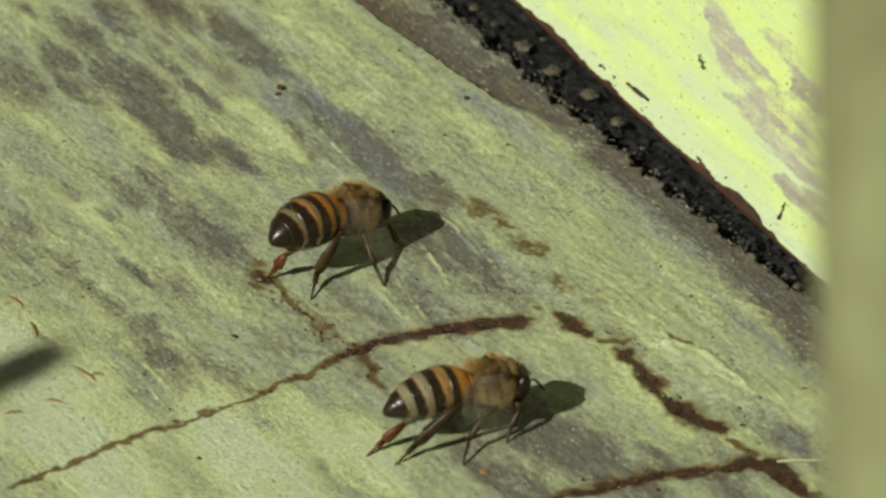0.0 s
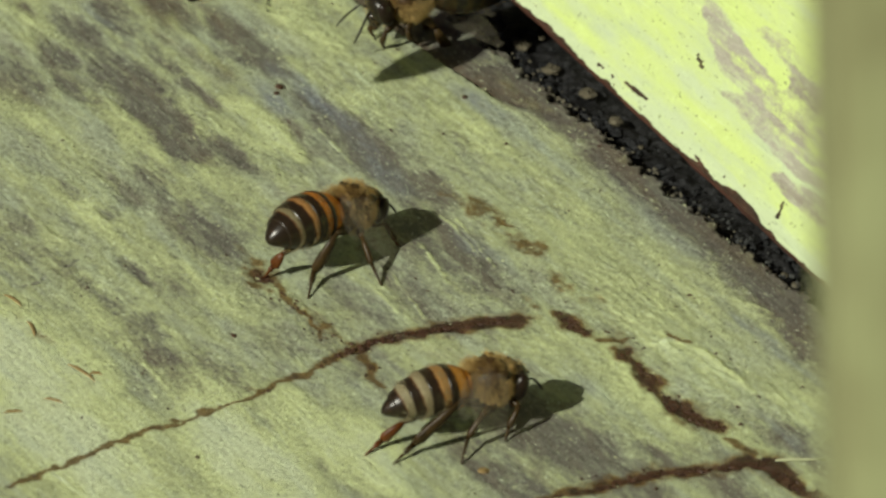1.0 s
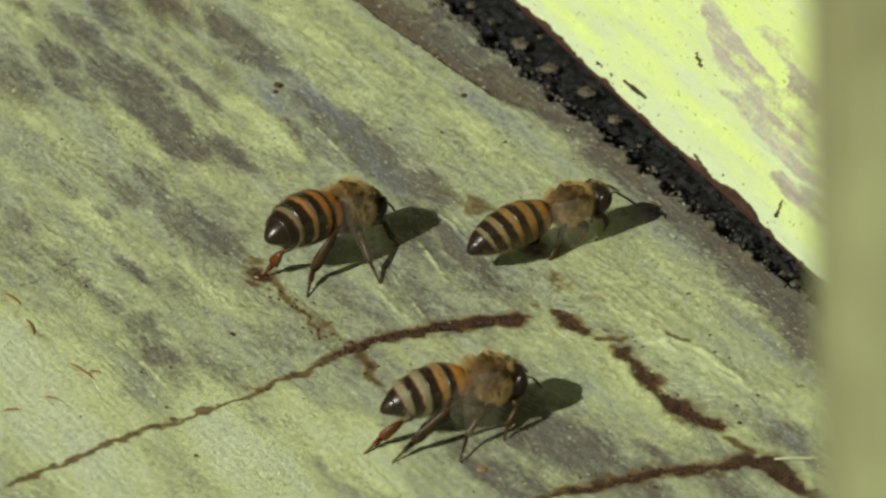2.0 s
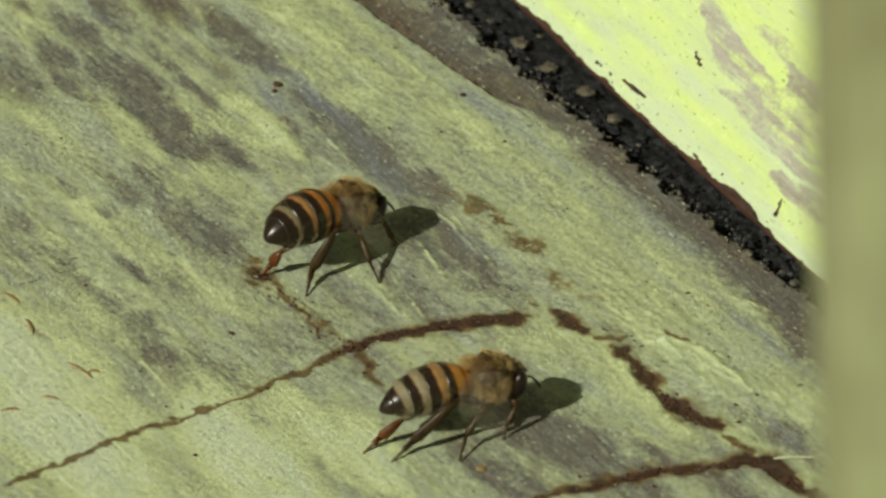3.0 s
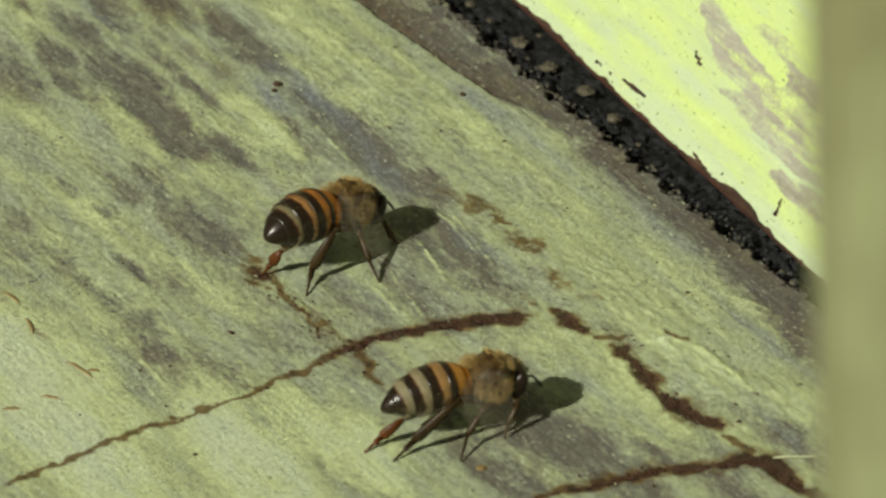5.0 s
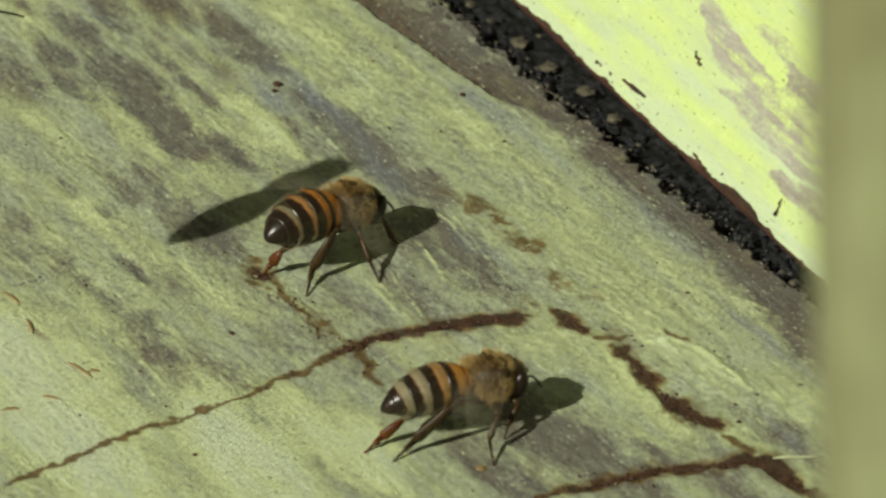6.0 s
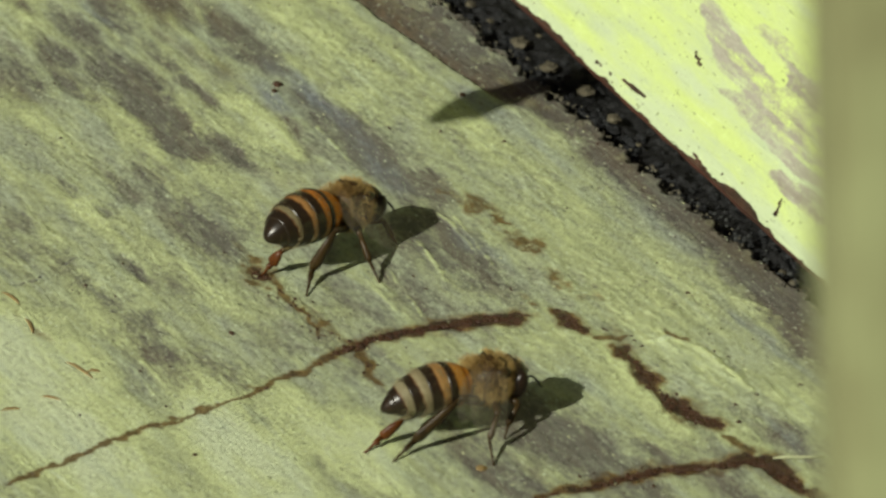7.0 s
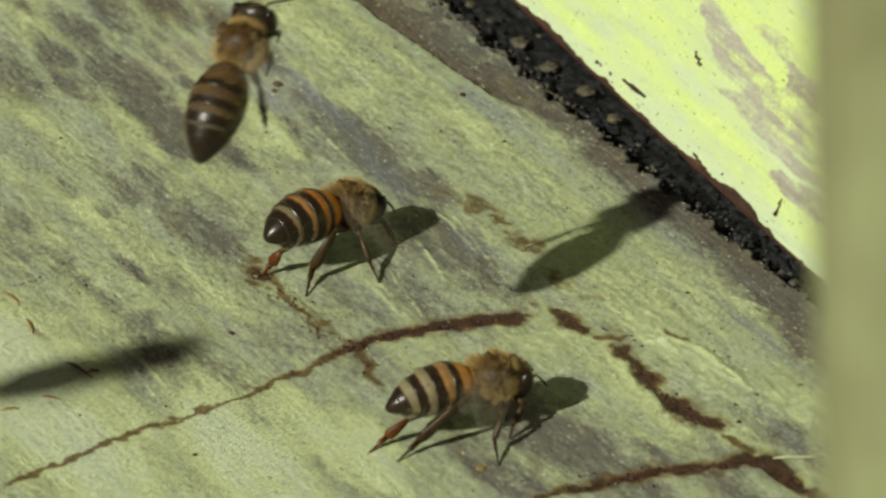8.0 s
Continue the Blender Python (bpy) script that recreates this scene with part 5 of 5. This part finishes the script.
    walk(flyers[5][0], [
        (0.0, body_pose(26.3, 74.9, 2.2, 215, 0, 0)),
        (3.0, body_pose(9.9, 63.2, 2.2, 215, 0, 0)),
        (3.4, body_pose(0.7, 47.1, 3.6, 215, 0, 0)),
        (3.5, body_pose(-3.1, 44.7, 3.6, 213, 0, 0)),
        (3.6, body_pose(-5.5, 39.8, 3.6, 210, 0, 0)),
        (3.7, body_pose(-7.9, 36.3, 3.6, 208, 0, 0)),
        (3.8, body_pose(-16.5, 29.3, 3.6, 208, 0, 0)),
        (3.9, body_pose(-20.0, 26.0, 3.6, 216, 0, 0)),
        (4.0, body_pose(-23.5, 21.6, 3.6, 222, 0, 0)),
        (4.1, body_pose(-25.3, 17.2, 4.6, 222, 4, 0)),
        (4.2, body_pose(-38.9, -2.2, 8.0, 215.0, 15.0, 0.0)),
        (4.6, body_pose(-119.2, 89.7, 6.4, 200, 0, 0)),
        (8.0, body_pose(-119.2, 89.7, 6.4, 200, 0, 0)),
    ])
    walk(flyers[6][0], [
        (0.0, body_pose(-113.1, 101.2, 6.4, 40, 0, 0)),
        (4.0, body_pose(-113.1, 101.2, 6.4, 40, 0, 0)),
        (4.3, body_pose(-77.0, -40.6, 34.0, 35.0, 25.0, 0.0)),
        (4.4, body_pose(-42.5, -28.0, 34.0, 35.0, 25.0, 0.0)),
        (4.5, body_pose(-27.1, 40.4, 26.0, 70.0, 25.0, 0.0)),
        (4.6, body_pose(-15.8, 34.9, 10.0, 80.0, 25.0, 0.0)),
        (4.7, body_pose(-28.3, 15.9, 5.6, 116.3, 37.8, 0.0)),
        (4.85, body_pose(-41.0, 7.5, 14.0, 130.0, 25.0, 0.0)),
        (5.3, body_pose(-113.1, 101.2, 6.4, 180, 0, 0)),
        (8.0, body_pose(-113.1, 101.2, 6.4, 40, 0, 0)),
    ])
    walk(flyers[7][0], [
        (0.0, body_pose(-107.0, 112.7, 6.4, 40, 0, 0)),
        (5.2, body_pose(-107.0, 112.7, 6.4, 40, 0, 0)),
        (5.7, body_pose(-53.1, 29.6, 26.0, 35.0, 25.0, 0.0)),
        (5.8, body_pose(-47.5, 9.4, 25.0, 39.8, 18.2, 0.0)),
        (5.9, body_pose(-41.9, -10.8, 25.0, 43.4, 17.8, 0.0)),
        (6.0, body_pose(-36.5, -13.5, 24.0, 44.2, 18.8, 0.0)),
        (6.1, body_pose(-37.9, 5.3, 20.0, 36.6, 17.0, 0.0)),
        (6.2, body_pose(-28.5, 18.9, 15.0, 34.6, 18.2, 0.0)),
        (6.3, body_pose(-20.3, 22.4, 10.5, 47.9, 10.3, 0.0)),
        (6.4, body_pose(-12.5, 22.9, 9.4, -23.0, 49.3, 0.0)),
        (6.5, body_pose(-0.5, 21.5, 6.2, 43.0, 16.0, 0.0)),
        (6.56, body_pose(13.0, 30.3, 2.2, 34, 0, 0)),
        (6.66, body_pose(22.0, 35.6, 2.0, 32, 0, 0)),
        (7.0, body_pose(42.2, 47.1, 2.0, 32, 0, 0)),
        (8.0, body_pose(43.9, 48.1, 2.0, 32, 0, 0)),
    ])
    walk(flyers[8][0], [
        (0.0, body_pose(-100.9, 124.2, 6.4, 40, 0, 0)),
        (6.4, body_pose(-100.9, 124.2, 6.4, 40, 0, 0)),
        (6.8, body_pose(-79.5, -62.6, 42.0, 38.0, 25.0, 0.0)),
        (6.9, body_pose(-56.8, -48.8, 40.0, 45.7, 19.6, 0.0)),
        (7.0, body_pose(-24.5, -2.7, 31.0, 37.0, 8.2, 0.0)),
        (7.1, body_pose(-17.1, -7.0, 25.3, 50.2, 12.7, 0.0)),
        (7.2, body_pose(-15.6, 38.8, 34.0, 60.0, 30.0, 0.0)),
        (7.6, body_pose(-100.9, 124.2, 6.4, 60, 0, 0)),
        (8.0, body_pose(-100.9, 124.2, 6.4, 60, 0, 0)),
    ])
    walk(flyers[9][0], [
        (0.0, body_pose(-142.6, 108.5, 6.4, 40, 0, 0)),
        (6.7, body_pose(-142.6, 108.5, 6.4, 40, 0, 0)),
        (7.1, body_pose(-36.8, -15.3, 14.0, 50.0, 30.0, 0.0)),
        (7.2, body_pose(-23.2, -20.2, 14.2, 6.8, 45.9, 0.0)),
        (7.3, body_pose(-19.0, -25.9, 15.1, 45.2, 34.6, 0.0)),
        (7.4, body_pose(-9.3, -15.2, 17.5, 32.9, 12.2, 0.0)),
        (7.5, body_pose(3.2, -5.9, 17.3, 24.0, 28.0, 0.0)),
        (7.6, body_pose(7.3, -5.9, 7.5, 50.0, 25.6, 0.0)),
        (7.67, body_pose(12.3, 11.7, 2.3, 33, 2, 0)),
        (7.75, body_pose(22.3, 17.4, 2.0, 32, 0, 0)),
        (7.9, body_pose(41.9, 27.4, 2.0, 32, 0, 0)),
        (8.0, body_pose(45.4, 29.4, 2.0, 32, 0, 0)),
    ])
    walk(flyers[10][0], [
        (0.0, body_pose(-136.5, 120.0, 6.4, 40, 0, 0)),
        (6.9, body_pose(-136.5, 120.0, 6.4, 40, 0, 0)),
        (7.2, body_pose(-129.8, -112.7, 85.0, 40.0, 25.0, 0.0)),
        (7.3, body_pose(-104.6, -92.9, 80.0, 60.6, 26.5, 0.0)),
        (7.4, body_pose(-108.4, -65.3, 75.0, 50.0, 5.0, 0.0)),
        (7.5, body_pose(-104.8, -47.8, 70.0, 39.9, 19.8, 0.0)),
        (7.6, body_pose(-91.5, -21.5, 65.0, 40.0, 25.0, 0.0)),
        (7.7, body_pose(-95.4, -23.4, 65.0, 35.0, 25.0, 0.0)),
        (7.8, body_pose(-92.9, -28.3, 70.0, 16.8, 21.1, 0.0)),
        (7.9, body_pose(-96.8, -57.9, 75.0, 13.3, 19.2, 0.0)),
        (8.0, body_pose(-102.4, -87.0, 78.0, 16.3, 20.1, 0.0)),
    ])
    walk(flyers[11][0], [
        (0.0, body_pose(-130.4, 131.6, 6.4, 40, 0, 0)),
        (7.3, body_pose(-130.4, 131.6, 6.4, 40, 0, 0)),
        (7.8, body_pose(-60.4, -74.3, 30.0, 45.0, 25.0, 0.0)),
        (7.9, body_pose(-43.6, -52.7, 31.0, 63.4, 25.7, 0.0)),
        (8.0, body_pose(-14.9, -22.4, 27.1, 65.0, 34.6, 0.0)),
    ])



motions()
